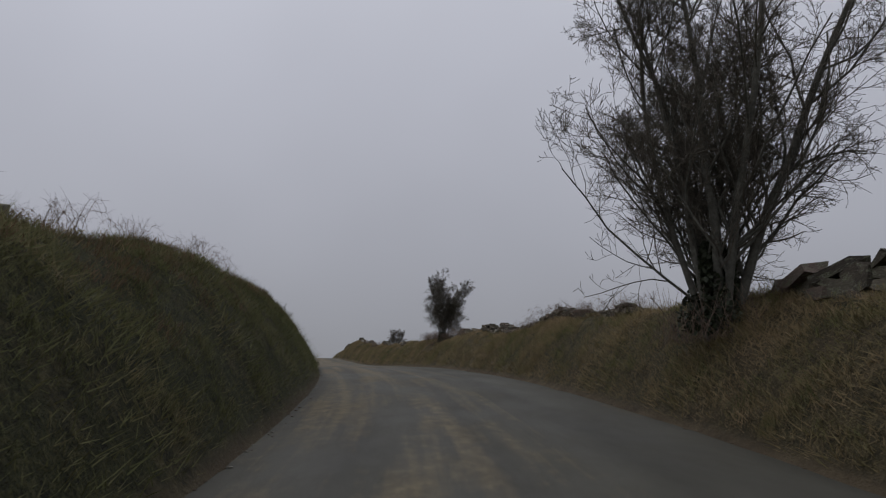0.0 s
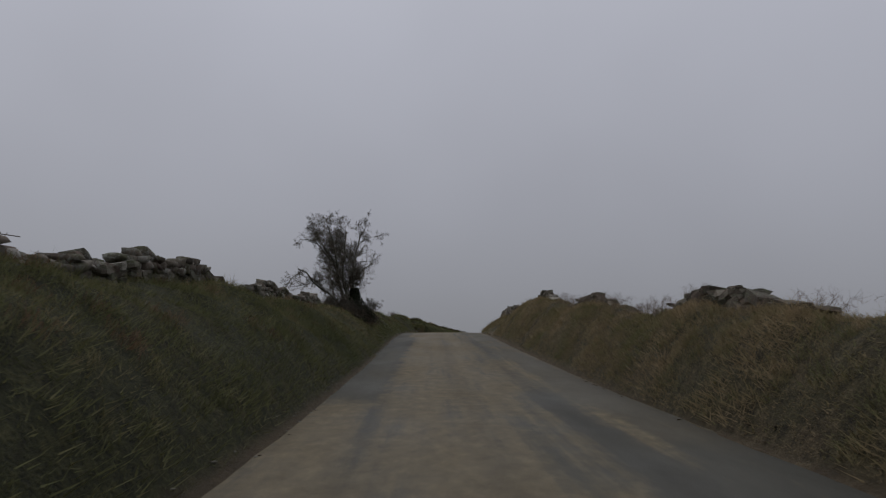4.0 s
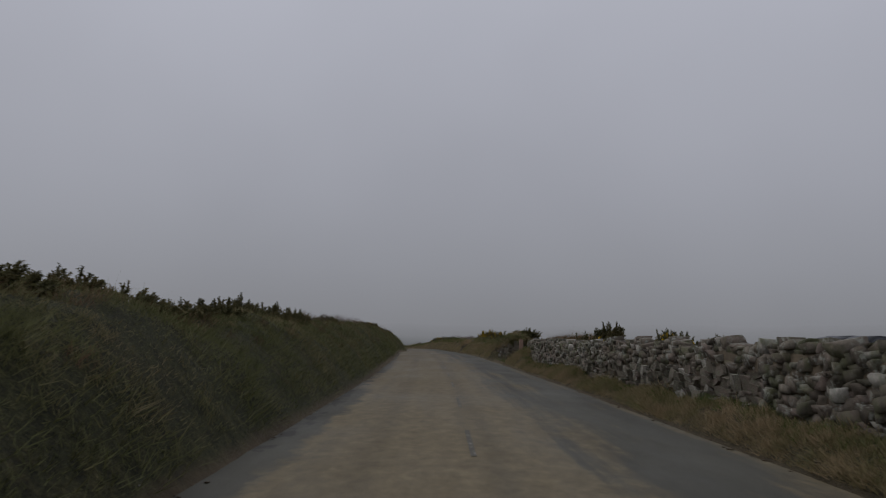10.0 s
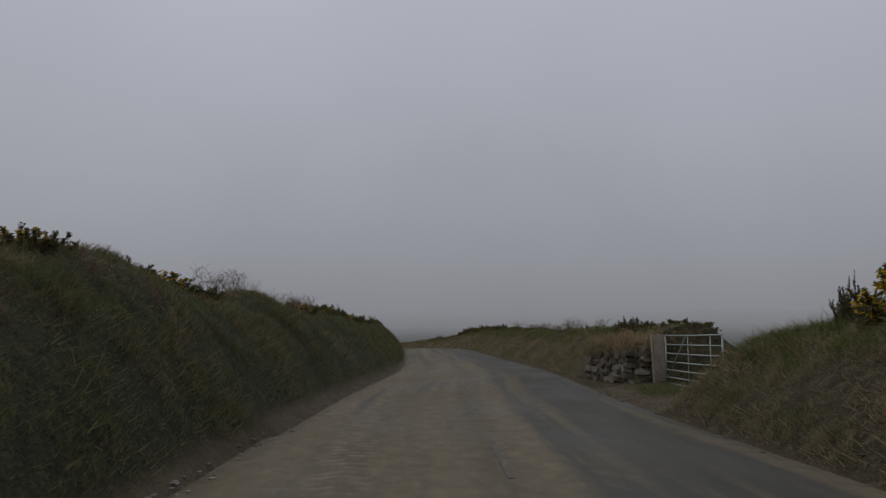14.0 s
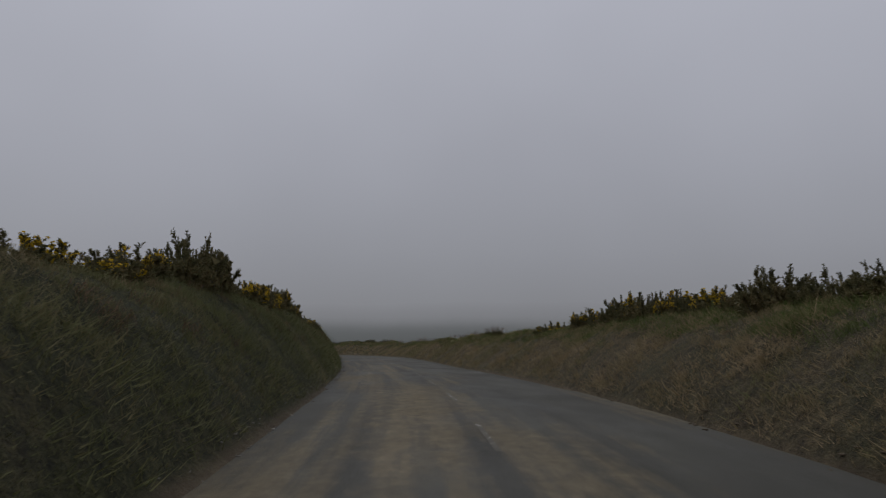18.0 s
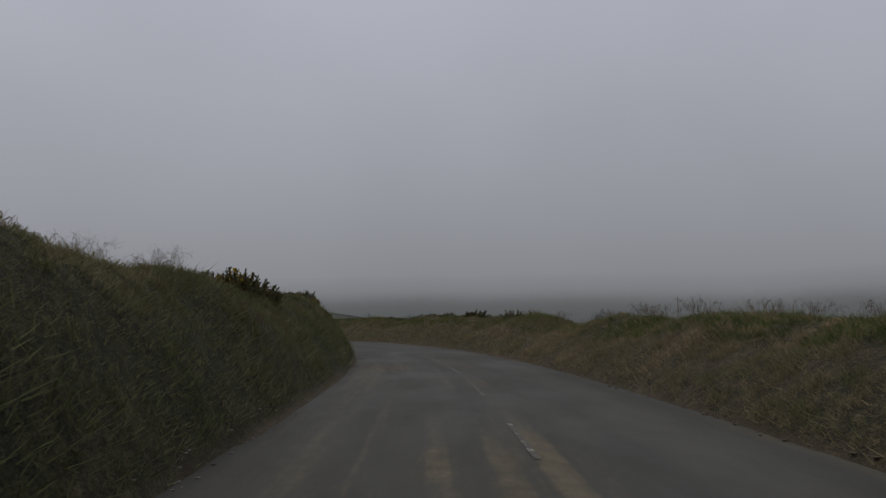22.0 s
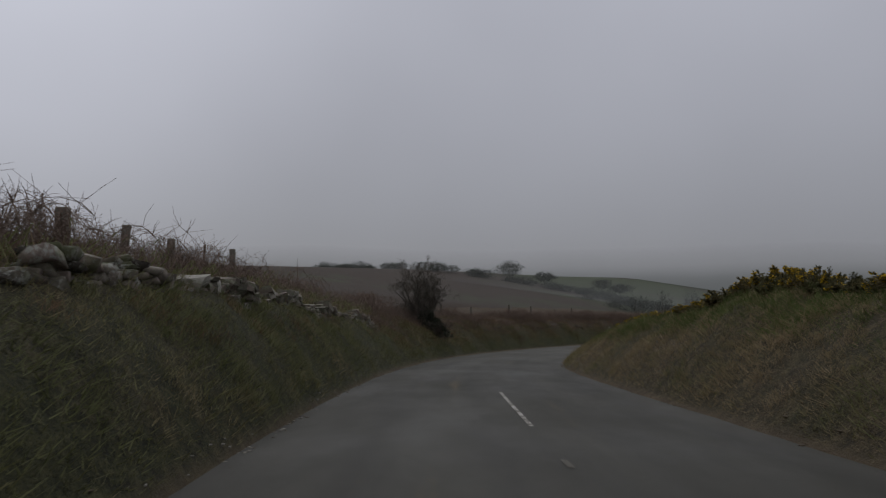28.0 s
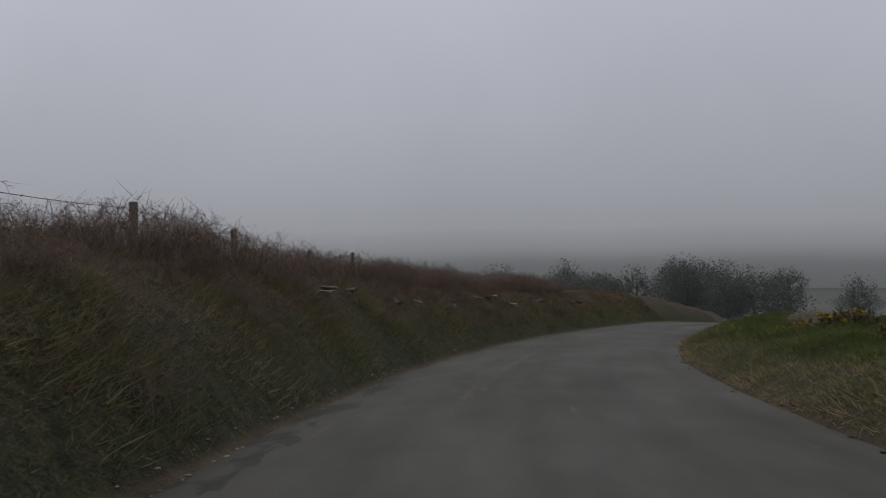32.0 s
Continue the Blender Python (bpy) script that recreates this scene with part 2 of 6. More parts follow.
def on_ground(s, l, lift=0.0):
    """A place resting on the ground, as a vector, and the road's heading there in radians."""
    p = spot(s, l, float(ground_height(s, l)) + lift)
    return Vector(p), float(axis(s)[1])


# ---- materials ----
def material(name):
    m = bpy.data.materials.new(name)
    m.use_nodes = True
    n, k = m.node_tree.nodes, m.node_tree.links
    b = n["Principled BSDF"]
    b.inputs["Specular IOR Level"].default_value = 0.25
    return m, n, k, b


def noise_node(n, k, scale, detail=4, rough=0.55, vector=None, dim="3D"):
    t = n.new("ShaderNodeTexNoise")
    t.inputs["Scale"].default_value, t.inputs["Detail"].default_value, t.inputs["Roughness"].default_value = scale, detail, rough
    if vector is not None:
        k.new(vector, t.inputs["Vector"])
    return t.outputs["Fac"]


def ramp_node(n, k, fac, stops):
    r = n.new("ShaderNodeValToRGB")
    while len(r.color_ramp.elements) < len(stops):
        r.color_ramp.elements.new(0.5)
    for e, (p, c) in zip(r.color_ramp.elements, stops):
        e.position, e.color = p, (*((c, c, c) if isinstance(c, (int, float)) else c), 1)
    k.new(fac, r.inputs[0])
    return r.outputs[0]


def mix_node(n, k, fac, a, b, mode="MIX"):
    m = n.new("ShaderNodeMixRGB")
    m.blend_type = mode
    for i, v in enumerate((fac, a, b)):
        if isinstance(v, (int, float)):
            m.inputs[i].default_value = v if i == 0 else (v, v, v, 1)
        elif isinstance(v, tuple):
            m.inputs[i].default_value = (*v, 1)
        else:
            k.new(v, m.inputs[i])
    return m.outputs[0]


def math_node(n, k, op, a, b=None, c=None):
    m = n.new("ShaderNodeMath")
    m.operation = op
    for i, v in enumerate((a, b, c)):
        if v is None:
            continue
        if isinstance(v, (int, float)):
            m.inputs[i].default_value = v
        else:
            k.new(v, m.inputs[i])
    return m.outputs[0]


def bump_node(n, k, b, height, strength=0.4, distance=0.02):
    t = n.new("ShaderNodeBump")
    t.inputs["Strength"].default_value, t.inputs["Distance"].default_value = strength, distance
    k.new(height, t.inputs["Height"])
    k.new(t.outputs[0], b.inputs["Normal"])


def coords(n):
    return n.new("ShaderNodeTexCoord").outputs["Object"]


def uv_parts(n, k):
    uv = n.new("ShaderNodeUVMap")
    s = n.new("ShaderNodeSeparateXYZ")
    k.new(uv.outputs[0], s.inputs[0])
    return uv.outputs[0], s.outputs["X"], s.outputs["Y"]


def stretched(n, k, vector, x, y, z=1.0):
    m = n.new("ShaderNodeMapping")
    m.inputs["Scale"].default_value = (x, y, z)
    k.new(vector, m.inputs["Vector"])
    return m.outputs[0]


def road_material():
    m, n, k, b = material("muddy_asphalt")
    uv, u, v = uv_parts(n, k)
    grit = noise_node(n, k, 60, 3, 0.7, uv)
    patch = noise_node(n, k, 0.55, 5, 0.6, stretched(n, k, uv, 1.0, 0.35))
    streak = noise_node(n, k, 2.2, 4, 0.6, stretched(n, k, uv, 1.0, 0.03))
    crumbs = noise_node(n, k, 5.0, 5, 0.7, stretched(n, k, uv, 1.0, 0.5))
    asphalt = ramp_node(n, k, grit, [(0.25, (0.036, 0.034, 0.027)), (0.6, (0.063, 0.060, 0.046)), (0.9, (0.118, 0.111, 0.088))])
    asphalt = mix_node(n, k, 1.0, asphalt, ramp_node(n, k, noise_node(n, k, 0.8, 5, 0.65, stretched(n, k, uv, 1.0, 0.22)), [(0.35, 0.78), (0.65, 1.18)]), "MULTIPLY")
    mud = ramp_node(n, k, crumbs, [(0.2, (0.078, 0.062, 0.036)), (0.55, (0.134, 0.107, 0.063)), (0.85, (0.210, 0.170, 0.104))])
    # mud lies on the crown and the left lane, thickest on the farm stretch
    lane = ramp_node(n, k, math_node(n, k, "MULTIPLY_ADD", u, 0.14, 0.5), [(0.08, 0.35), (0.16, 0.9), (0.52, 0.85), (0.66, 0.42), (0.80, 0.18), (0.90, 0.55)])
    along = ramp_node(n, k, math_node(n, k, "DIVIDE", v, 500.0), [(0.0, 0.35), (0.08, 0.55), (0.14, 0.8), (0.22, 1.0), (0.40, 0.85), (0.52, 0.6), (0.62, 0.4), (0.72, 0.22), (0.80, 0.10), (1.0, 0.14)])
    amount = math_node(n, k, "MULTIPLY", lane, along)
    spread = math_node(n, k, "MULTIPLY_ADD", patch, 0.9, math_node(n, k, "MULTIPLY_ADD", streak, 1.3, math_node(n, k, "MULTIPLY_ADD", crumbs, 0.35, -1.27)))
    fac = ramp_node(n, k, math_node(n, k, "ADD", math_node(n, k, "MULTIPLY", amount, 0.9), spread), [(0.28, 0.0), (0.5, 0.75), (0.8, 1.0)])
    # stretches worn bare (minus) and strips of caked mud (plus): from, to, left, right, amount
    ragged = math_node(n, k, "MULTIPLY_ADD", noise_node(n, k, 1.6, 4, 0.65, stretched(n, k, uv, 1.0, 0.6)), 0.9, -0.45)
    for v0, v1, u0, u1, much in ((257, 270, -1.45, -0.75, 0.5), (275, 285, -1.35, -0.75, 0.5), (300, 310, -1.3, -0.6, 0.4), (120, 138, -3.1, -2.0, -1.0), (139, 160, -3.1, -2.5, -1.0), (64, 92, -2.9, -1.7, -0.9), (92, 110, -3.0, -2.1, -0.9), (60, 118, 1.5, 3.0, 0.25), (196, 236, -3.0, -2.3, 0.4)):
        across = math_node(n, k, "ABSOLUTE", math_node(n, k, "ADD", math_node(n, k, "ADD", u, ragged), -(u0 + u1) / 2))
        along_it = math_node(n, k, "ABSOLUTE", math_node(n, k, "ADD", math_node(n, k, "MULTIPLY_ADD", ragged, 3.0, v), -(v0 + v1) / 2))
        box = [math_node(n, k, "SUBTRACT", 1.0, math_node(n, k, "SMOOTH_MIN", math_node(n, k, "MAXIMUM", math_node(n, k, "MULTIPLY_ADD", q, 1 / soft, -half / soft), 0.0), 1.0, 0.05)) for q, half, soft in ((across, (u1 - u0) / 2, 0.16), (along_it, (v1 - v0) / 2, 1.2))]
        fac = math_node(n, k, "MULTIPLY_ADD", math_node(n, k, "MULTIPLY", box[0], box[1]), much, fac)
    fac = ramp_node(n, k, fac, [(0.0, 0.0), (1.0, 1.0)])
    col = mix_node(n, k, fac, asphalt, mud)
    # ladder prints of tractor tyres in the mud
    track_u = math_node(n, k, "MULTIPLY_ADD", math_node(n, k, "SINE", math_node(n, k, "MULTIPLY", v, 0.09)), 0.25, 1.62)
    off = math_node(n, k, "ADD", u, track_u)
    rungs = ramp_node(n, k, math_node(n, k, "SINE", math_node(n, k, "MULTIPLY_ADD", v, 26.0, math_node(n, k, "MULTIPLY", math_node(n, k, "ABSOLUTE", off), 12.0))), [(0.5, 0.0), (0.75, 1.0)])
    track = ramp_node(n, k, math_node(n, k, "ABSOLUTE", off), [(0.20, 1.0), (0.30, 0.0)])
    where = ramp_node(n, k, math_node(n, k, "SINE", math_node(n, k, "MULTIPLY_ADD", v, 0.157, -0.93)), [(0.1, 0.0), (0.6, 1.0)])
    where = math_node(n, k, "MULTIPLY", where, ramp_node(n, k, math_node(n, k, "DIVIDE", v, 500.0), [(0.25, 0.0), (0.27, 1.0), (0.62, 0.8), (0.66, 0.0)]))
    prints = math_node(n, k, "MULTIPLY", math_node(n, k, "MULTIPLY", rungs, track), math_node(n, k, "MULTIPLY", where, ramp_node(n, k, crumbs, [(0.42, 0.0), (0.6, 0.55)])))
    col = mix_node(n, k, prints, col, (0.27, 0.235, 0.175))
    fac = math_node(n, k, "MULTIPLY_ADD", prints, 0.8, fac)
    # damp broken patches along the verge: from, to, left, right
    damp = None
    for v0, v1, u0, u1 in ((426, 440, -3.25, -2.75), (441, 458, -3.3, -2.6), (150, 172, -3.2, -2.7), (86, 96, -2.95, -2.5), (122, 131, -3.1, -2.35)):
        across = math_node(n, k, "ABSOLUTE", math_node(n, k, "ADD", math_node(n, k, "MULTIPLY_ADD", ragged, 0.9, u), -(u0 + u1) / 2))
        along_it = math_node(n, k, "ABSOLUTE", math_node(n, k, "ADD", math_node(n, k, "MULTIPLY_ADD", ragged, 4.0, v), -(v0 + v1) / 2))
        inside = math_node(n, k, "MULTIPLY", math_node(n, k, "LESS_THAN", across, (u1 - u0) / 2), math_node(n, k, "LESS_THAN", along_it, (v1 - v0) / 2))
        damp = inside if damp is None else math_node(n, k, "MAXIMUM", damp, inside)
    broken = ramp_node(n, k, noise_node(n, k, 2.6, 4, 0.6, stretched(n, k, uv, 1.0, 0.45)), [(0.47, 0.0), (0.53, 0.85)])
    damp = math_node(n, k, "MULTIPLY", damp, broken)
    col = mix_node(n, k, damp, col, (0.022, 0.020, 0.016))
    # two darker wheel lines polished in each lane
    wheels = math_node(n, k, "ABSOLUTE", math_node(n, k, "SINE", math_node(n, k, "MULTIPLY_ADD", u, 2.3, 0.5)))
    wear = ramp_node(n, k, wheels, [(0.0, 0.78), (0.7, 1.0)])
    col = mix_node(n, k, 0.8, col, wear, "MULTIPLY")
    # the colour is darker past the farm, darkest before the bend, then lighter again
    tone_along = ramp_node(n, k, math_node(n, k, "DIVIDE", v, 500.0), [(0.30, 1.0), (0.38, 0.85), (0.66, 0.85), (0.75, 0.68), (0.84, 0.65), (0.90, 0.92)])
    col = mix_node(n, k, 1.0, col, tone_along, "MULTIPLY")
    k.new(col, b.inputs["Base Color"])
    k.new(ramp_node(n, k, patch, [(0.3, 0.62), (0.7, 0.9)]), b.inputs["Roughness"])
    bump_node(n, k, b, math_node(n, k, "MULTIPLY_ADD", fac, 0.6, grit), 0.35, 0.012)
    return m


def ground_material():
    m, n, k, b = material("bank_turf")
    co = coords(n)
    uv, u, v = uv_parts(n, k)
    fine = math_node(n, k, "MULTIPLY_ADD", noise_node(n, k, 30, 4, 0.7, co), 0.6, math_node(n, k, "MULTIPLY", noise_node(n, k, 5.5, 4, 0.6, co), 0.4))
    mid = noise_node(n, k, 1.3, 5, 0.65, co)
    big = noise_node(n, k, 0.22, 3, 0.5, co)
    # green thatch, darkened so its colour also holds the shade under the blades
    green = ramp_node(n, k, fine, [(0.38, (0.014, 0.015, 0.007)), (0.5, (0.042, 0.044, 0.017)), (0.64, (0.100, 0.094, 0.040))])
    dry = ramp_node(n, k, fine, [(0.38, (0.022, 0.017, 0.010)), (0.5, (0.080, 0.061, 0.034)), (0.64, (0.200, 0.155, 0.088))])
    side = ramp_node(n, k, math_node(n, k, "MULTIPLY_ADD", u, 0.1, 0.5), [(0.45, 0.0), (0.55, 1.0)])
    side = math_node(n, k, "MULTIPLY", side, ramp_node(n, k, math_node(n, k, "MULTIPLY", u, 0.02), [(0.17, 1.0), (0.30, 0.0)]))
    f = math_node(n, k, "ADD", math_node(n, k, "MULTIPLY_ADD", mid, 0.9, -0.3), math_node(n, k, "MULTIPLY_ADD", side, 0.32, math_node(n, k, "MULTIPLY_ADD", big, 0.5, -0.3)))
    turf = mix_node(n, k, ramp_node(n, k, f, [(0.1, 0.0), (0.6, 1.0)]), green, dry)
    heath = ramp_node(n, k, fine, [(0.3, (0.035, 0.024, 0.016)), (0.6, (0.085, 0.056, 0.034)), (0.85, (0.15, 0.105, 0.065))])
    brown = n.new("ShaderNodeAttribute")
    brown.attribute_name = "heath"
    turf = mix_node(n, k, math_node(n, k, "MULTIPLY", brown.outputs["Fac"], ramp_node(n, k, mid, [(0.3, 0.4), (0.6, 1.0)])), turf, heath)
    tilled = n.new("ShaderNodeAttribute")
    tilled.attribute_name = "tilled"
    earth = ramp_node(n, k, fine, [(0.3, (0.030, 0.020, 0.015)), (0.7, (0.075, 0.052, 0.038))])
    turf = mix_node(n, k, tilled.outputs["Fac"], turf, earth)
    soil = ramp_node(n, k, math_node(n, k, "MULTIPLY_ADD", mid, 0.6, math_node(n, k, "MULTIPLY", fine, 0.5)), [(0.35, (0.045, 0.034, 0.021)), (0.55, (0.105, 0.080, 0.048)), (0.75, (0.185, 0.145, 0.092))])
    edge = n.new("ShaderNodeAttribute")
    edge.attribute_name = "from_road"
    bare = ramp_node(n, k, math_node(n, k, "MULTIPLY_ADD", mid, 0.35, edge.outputs["Fac"]), [(0.10, 1.0), (0.24, 0.0)])
    col = mix_node(n, k, bare, turf, soil)
    k.new(col, b.inputs["Base Color"])
    b.inputs["Roughness"].default_value = 0.95
    bump_node(n, k, b, fine, 1.0, 0.16)
    return m


def blade_material(name, stops, patchy=0.35):
    m, n, k, b = material(name)
    geo = n.new("ShaderNodeNewGeometry")
    co = coords(n)
    patch, clump = noise_node(n, k, patchy, 4, 0.6, co), noise_node(n, k, patchy * 7, 3, 0.6, co)
    f = math_node(n, k, "MULTIPLY_ADD", patch, 1.0, math_node(n, k, "MULTIPLY_ADD", clump, 0.75, -0.57))
    f = math_node(n, k, "MULTIPLY_ADD", geo.outputs["Random Per Island"], 0.12, math_node(n, k, "ADD", f, 0.06))
    col = ramp_node(n, k, f, stops)
    k.new(col, b.inputs["Base Color"])
    b.inputs["Roughness"].default_value = 0.8
    b.inputs["Specular IOR Level"].default_value = 0.15
    # thin leaves let light through
    leaf, both = n.new("ShaderNodeBsdfTranslucent"), n.new("ShaderNodeMixShader")
    both.inputs[0].default_value = 0.42
    k.new(col, leaf.inputs["Color"])
    k.new(b.outputs[0], both.inputs[1])
    k.new(leaf.outputs[0], both.inputs[2])
    k.new(both.outputs[0], n["Material Output"].inputs["Surface"])
    return m


def plain_material(name, dark, light, scale, rough=0.8, metal=0.0, bump=0.4, distance=0.01, vary=0.0):
    m, n, k, b = material(name)
    if rough < 0.1:
        b.inputs["Specular IOR Level"].default_value = 0.5
    co = coords(n)
    a, c = noise_node(n, k, scale, 6, 0.65, co), noise_node(n, k, scale * 0.13, 3, 0.5, co)
    f = math_node(n, k, "MULTIPLY_ADD", a, 0.6, math_node(n, k, "MULTIPLY", c, 0.4))
    col = ramp_node(n, k, f, [(0.32, dark), (0.68, light)])
    if vary:
        info = n.new("ShaderNodeObjectInfo")
        col = mix_node(n, k, 1.0, col, ramp_node(n, k, info.outputs["Random"], [(0.0, 1 - vary), (1.0, 1 + vary * 0.6)]), "MULTIPLY")
    k.new(col, b.inputs["Base Color"])
    b.inputs["Roughness"].default_value, b.inputs["Metallic"].default_value = rough, metal
    if bump:
        bump_node(n, k, b, a, bump, distance)
    return m


def stone_material():
    m, n, k, b = material("lichened_field_stone")
    co = coords(n)
    a, c, d = noise_node(n, k, 9, 6, 0.7, co), noise_node(n, k, 2.4, 4, 0.6, co), noise_node(n, k, 17, 4, 0.6, co)
    info, geo = n.new("ShaderNodeObjectInfo"), n.new("ShaderNodeNewGeometry")
    pick = math_node(n, k, "FRACT", math_node(n, k, "ADD", info.outputs["Random"], geo.outputs["Random Per Island"]))
    base = ramp_node(n, k, pick, [(0.0, (0.050, 0.043, 0.033)), (0.22, (0.126, 0.101, 0.078)), (0.42, (0.084, 0.078, 0.057)), (0.62, (0.140, 0.108, 0.088)), (0.92, (0.18, 0.160, 0.125)), (1.0, (0.36, 0.34, 0.30))])
    base = mix_node(n, k, 0.75, base, ramp_node(n, k, a, [(0.3, 0.40), (0.7, 1.35)]), "MULTIPLY")
    lichen = ramp_node(n, k, math_node(n, k, "MULTIPLY", c, d), [(0.27, 0.0), (0.36, 0.8)])
    col = mix_node(n, k, lichen, base, (0.25, 0.255, 0.22))
    moss = ramp_node(n, k, noise_node(n, k, 2.3, 5, 0.65, co), [(0.50, 0.0), (0.64, 0.7)])
    col = mix_node(n, k, moss, col, (0.075, 0.082, 0.036))
    k.new(col, b.inputs["Base Color"])
    b.inputs["Roughness"].default_value = 0.9
    bump_node(n, k, b, a, 0.7, 0.02)
    return m


def paint_material(name, bare):
    m, n, k, b = material(name)
    uv, u, v = uv_parts(n, k)
    w = math_node(n, k, "MULTIPLY_ADD", noise_node(n, k, 14, 5, 0.7, stretched(n, k, uv, 1.0, 1.8)), 0.6, math_node(n, k, "MULTIPLY", noise_node(n, k, 2.6, 3, 0.6, uv), 0.4))
    k.new(mix_node(n, k, ramp_node(n, k, w, [(bare, 0.0), (bare + 0.07, 1.0)]), (0.072, 0.066, 0.051), (0.36, 0.345, 0.31)), b.inputs["Base Color"])
    b.inputs["Roughness"].default_value = 0.8
    return m


def far_field_material():
    m, n, k, b = material("rough_pasture")
    co = coords(n)
    sep = n.new("ShaderNodeSeparateXYZ")
    k.new(co, sep.inputs[0])
    vor = n.new("ShaderNodeTexVoronoi")
    vor.inputs["Scale"].default_value = 0.011
    k.new(co, vor.inputs["Vector"])
    fine, mid = noise_node(n, k, 3.5, 5, 0.7, co), noise_node(n, k, 0.06, 5, 0.6, co)
    grass = ramp_node(n, k, fine, [(0.3, (0.022, 0.029, 0.013)), (0.7, (0.056, 0.067, 0.027))])
    heath = ramp_node(n, k, fine, [(0.3, (0.020, 0.014, 0.010)), (0.7, (0.054, 0.038, 0.025))])
    hue = n.new("ShaderNodeSeparateColor")
    k.new(vor.outputs["Color"], hue.inputs[0])
    f = ramp_node(n, k, math_node(n, k, "MULTIPLY_ADD", mid, 0.6, math_node(n, k, "MULTIPLY", hue.outputs[0], 0.55)), [(0.42, 0.0), (0.56, 1.0)])
    lush = n.new("ShaderNodeAttribute")
    lush.attribute_name = "lush"
    f = math_node(n, k, "ADD", f, lush.outputs["Fac"])
    f = ramp_node(n, k, f, [(0.0, 0.0), (1.0, 1.0)])
    k.new(mix_node(n, k, f, heath, grass), b.inputs["Base Color"])
    b.inputs["Roughness"].default_value = 0.95
    bump_node(n, k, b, fine, 0.8, 0.1)
    return m


ROAD, TURF, STONE, LINE, FIELD = road_material(), ground_material(), stone_material(), paint_material("worn_white_line", 0.545), far_field_material()
SOUND_LINE = paint_material("white_line", 0.47)
GREEN_BLADE = blade_material("green_and_dry_grass", [(0.0, (0.056, 0.061, 0.026)), (0.25, (0.100, 0.108, 0.044)), (0.48, (0.142, 0.142, 0.062)), (0.66, (0.205, 0.172, 0.090)), (0.9, (0.310, 0.245, 0.148))])
FRESH_BLADE = blade_material("fresh_green_grass", [(0.0, (0.034, 0.050, 0.012)), (0.4, (0.072, 0.098, 0.025)), (0.7, (0.115, 0.138, 0.042)), (1.0, (0.17, 0.165, 0.07))])
TAN_BLADE = blade_material("dry_winter_grass", [(0.0, (0.066, 0.084, 0.028)), (0.2, (0.124, 0.132, 0.052)), (0.42, (0.215, 0.167, 0.088)), (0.65, (0.310, 0.232, 0.135)), (0.9, (0.42, 0.33, 0.205))], 0.5)
RUSSET_BLADE = blade_material("dead_bracken", [(0.0, (0.062, 0.060, 0.028)), (0.3, (0.118, 0.084, 0.046)), (0.6, (0.180, 0.115, 0.068)), (0.9, (0.27, 0.19, 0.12))])
BARK = plain_material("grey_hawthorn_bark", (0.045, 0.043, 0.036), (0.14, 0.135, 0.11), 14, 0.9, 0, 0.6, 0.01)
TWIG = plain_material("dark_twigs", (0.060, 0.052, 0.042), (0.135, 0.118, 0.092), 6, 0.9, 0, 0)
BRAMBLE = plain_material("dead_bramble_stems", (0.085, 0.058, 0.044), (0.20, 0.145, 0.11), 5, 0.85, 0, 0)
IVY = plain_material("ivy_leaves", (0.010, 0.014, 0.008), (0.040, 0.046, 0.022), 7, 0.6, 0, 0)
GORSE = blade_material("gorse_spines", [(0.0, (0.050, 0.050, 0.026)), (0.35, (0.098, 0.094, 0.044)), (0.65, (0.160, 0.125, 0.060)), (1.0, (0.24, 0.165, 0.090))], 1.5)
FLOWER = blade_material("gorse_flowers", [(0.0, (0.30, 0.19, 0.015)), (0.5, (0.52, 0.35, 0.025)), (1.0, (0.62, 0.46, 0.06))], 2.0)
WOOD = plain_material("weathered_timber", (0.075, 0.066, 0.052), (0.20, 0.18, 0.145), 11, 0.9, 0, 0.6, 0.01)
PINK_GRANITE = plain_material("pink_granite", (0.17, 0.11, 0.082), (0.32, 0.215, 0.165), 30, 0.85, 0, 0.5, 0.006)
PALE = plain_material("pale_road_chips", (0.13, 0.12, 0.10), (0.27, 0.25, 0.21), 16, 0.9, 0, 0.4, 0.006)
GREY_STONE = plain_material("grey_granite", (0.075, 0.073, 0.066), (0.19, 0.185, 0.165), 22, 0.9, 0, 0.6, 0.008)
GRANITE = plain_material("granite", (0.16, 0.135, 0.10), (0.34, 0.29, 0.225), 30, 0.85, 0, 0.5, 0.006)
STEEL = plain_material("galvanised_steel", (0.20, 0.225, 0.21), (0.36, 0.39, 0.37), 12, 0.55, 0.5, 0.15, 0.002)
WIRE = plain_material("rusty_wire", (0.06, 0.045, 0.035), (0.16, 0.12, 0.09), 20, 0.7, 0.5, 0)
EARTH = plain_material("trodden_mud", (0.048, 0.036, 0.023), (0.118, 0.092, 0.060), 5, 0.9, 0, 0.8, 0.03)
PUDDLE = plain_material("muddy_water", (0.06, 0.05, 0.038), (0.10, 0.085, 0.065), 1.2, 0.06, 0, 0.03, 0.01)
WRAP = plain_material("black_bale_wrap", (0.012, 0.013, 0.015), (0.035, 0.037, 0.042), 6, 0.4, 0, 0.4, 0.02)
# Far crowns get a paler grey, with haze put into the base colour.
HEDGE = blade_material("far_hedge_hazed", [(0.0, (0.050, 0.055, 0.046)), (0.5, (0.085, 0.09, 0.075)), (1.0, (0.12, 0.12, 0.10))], 0.2)


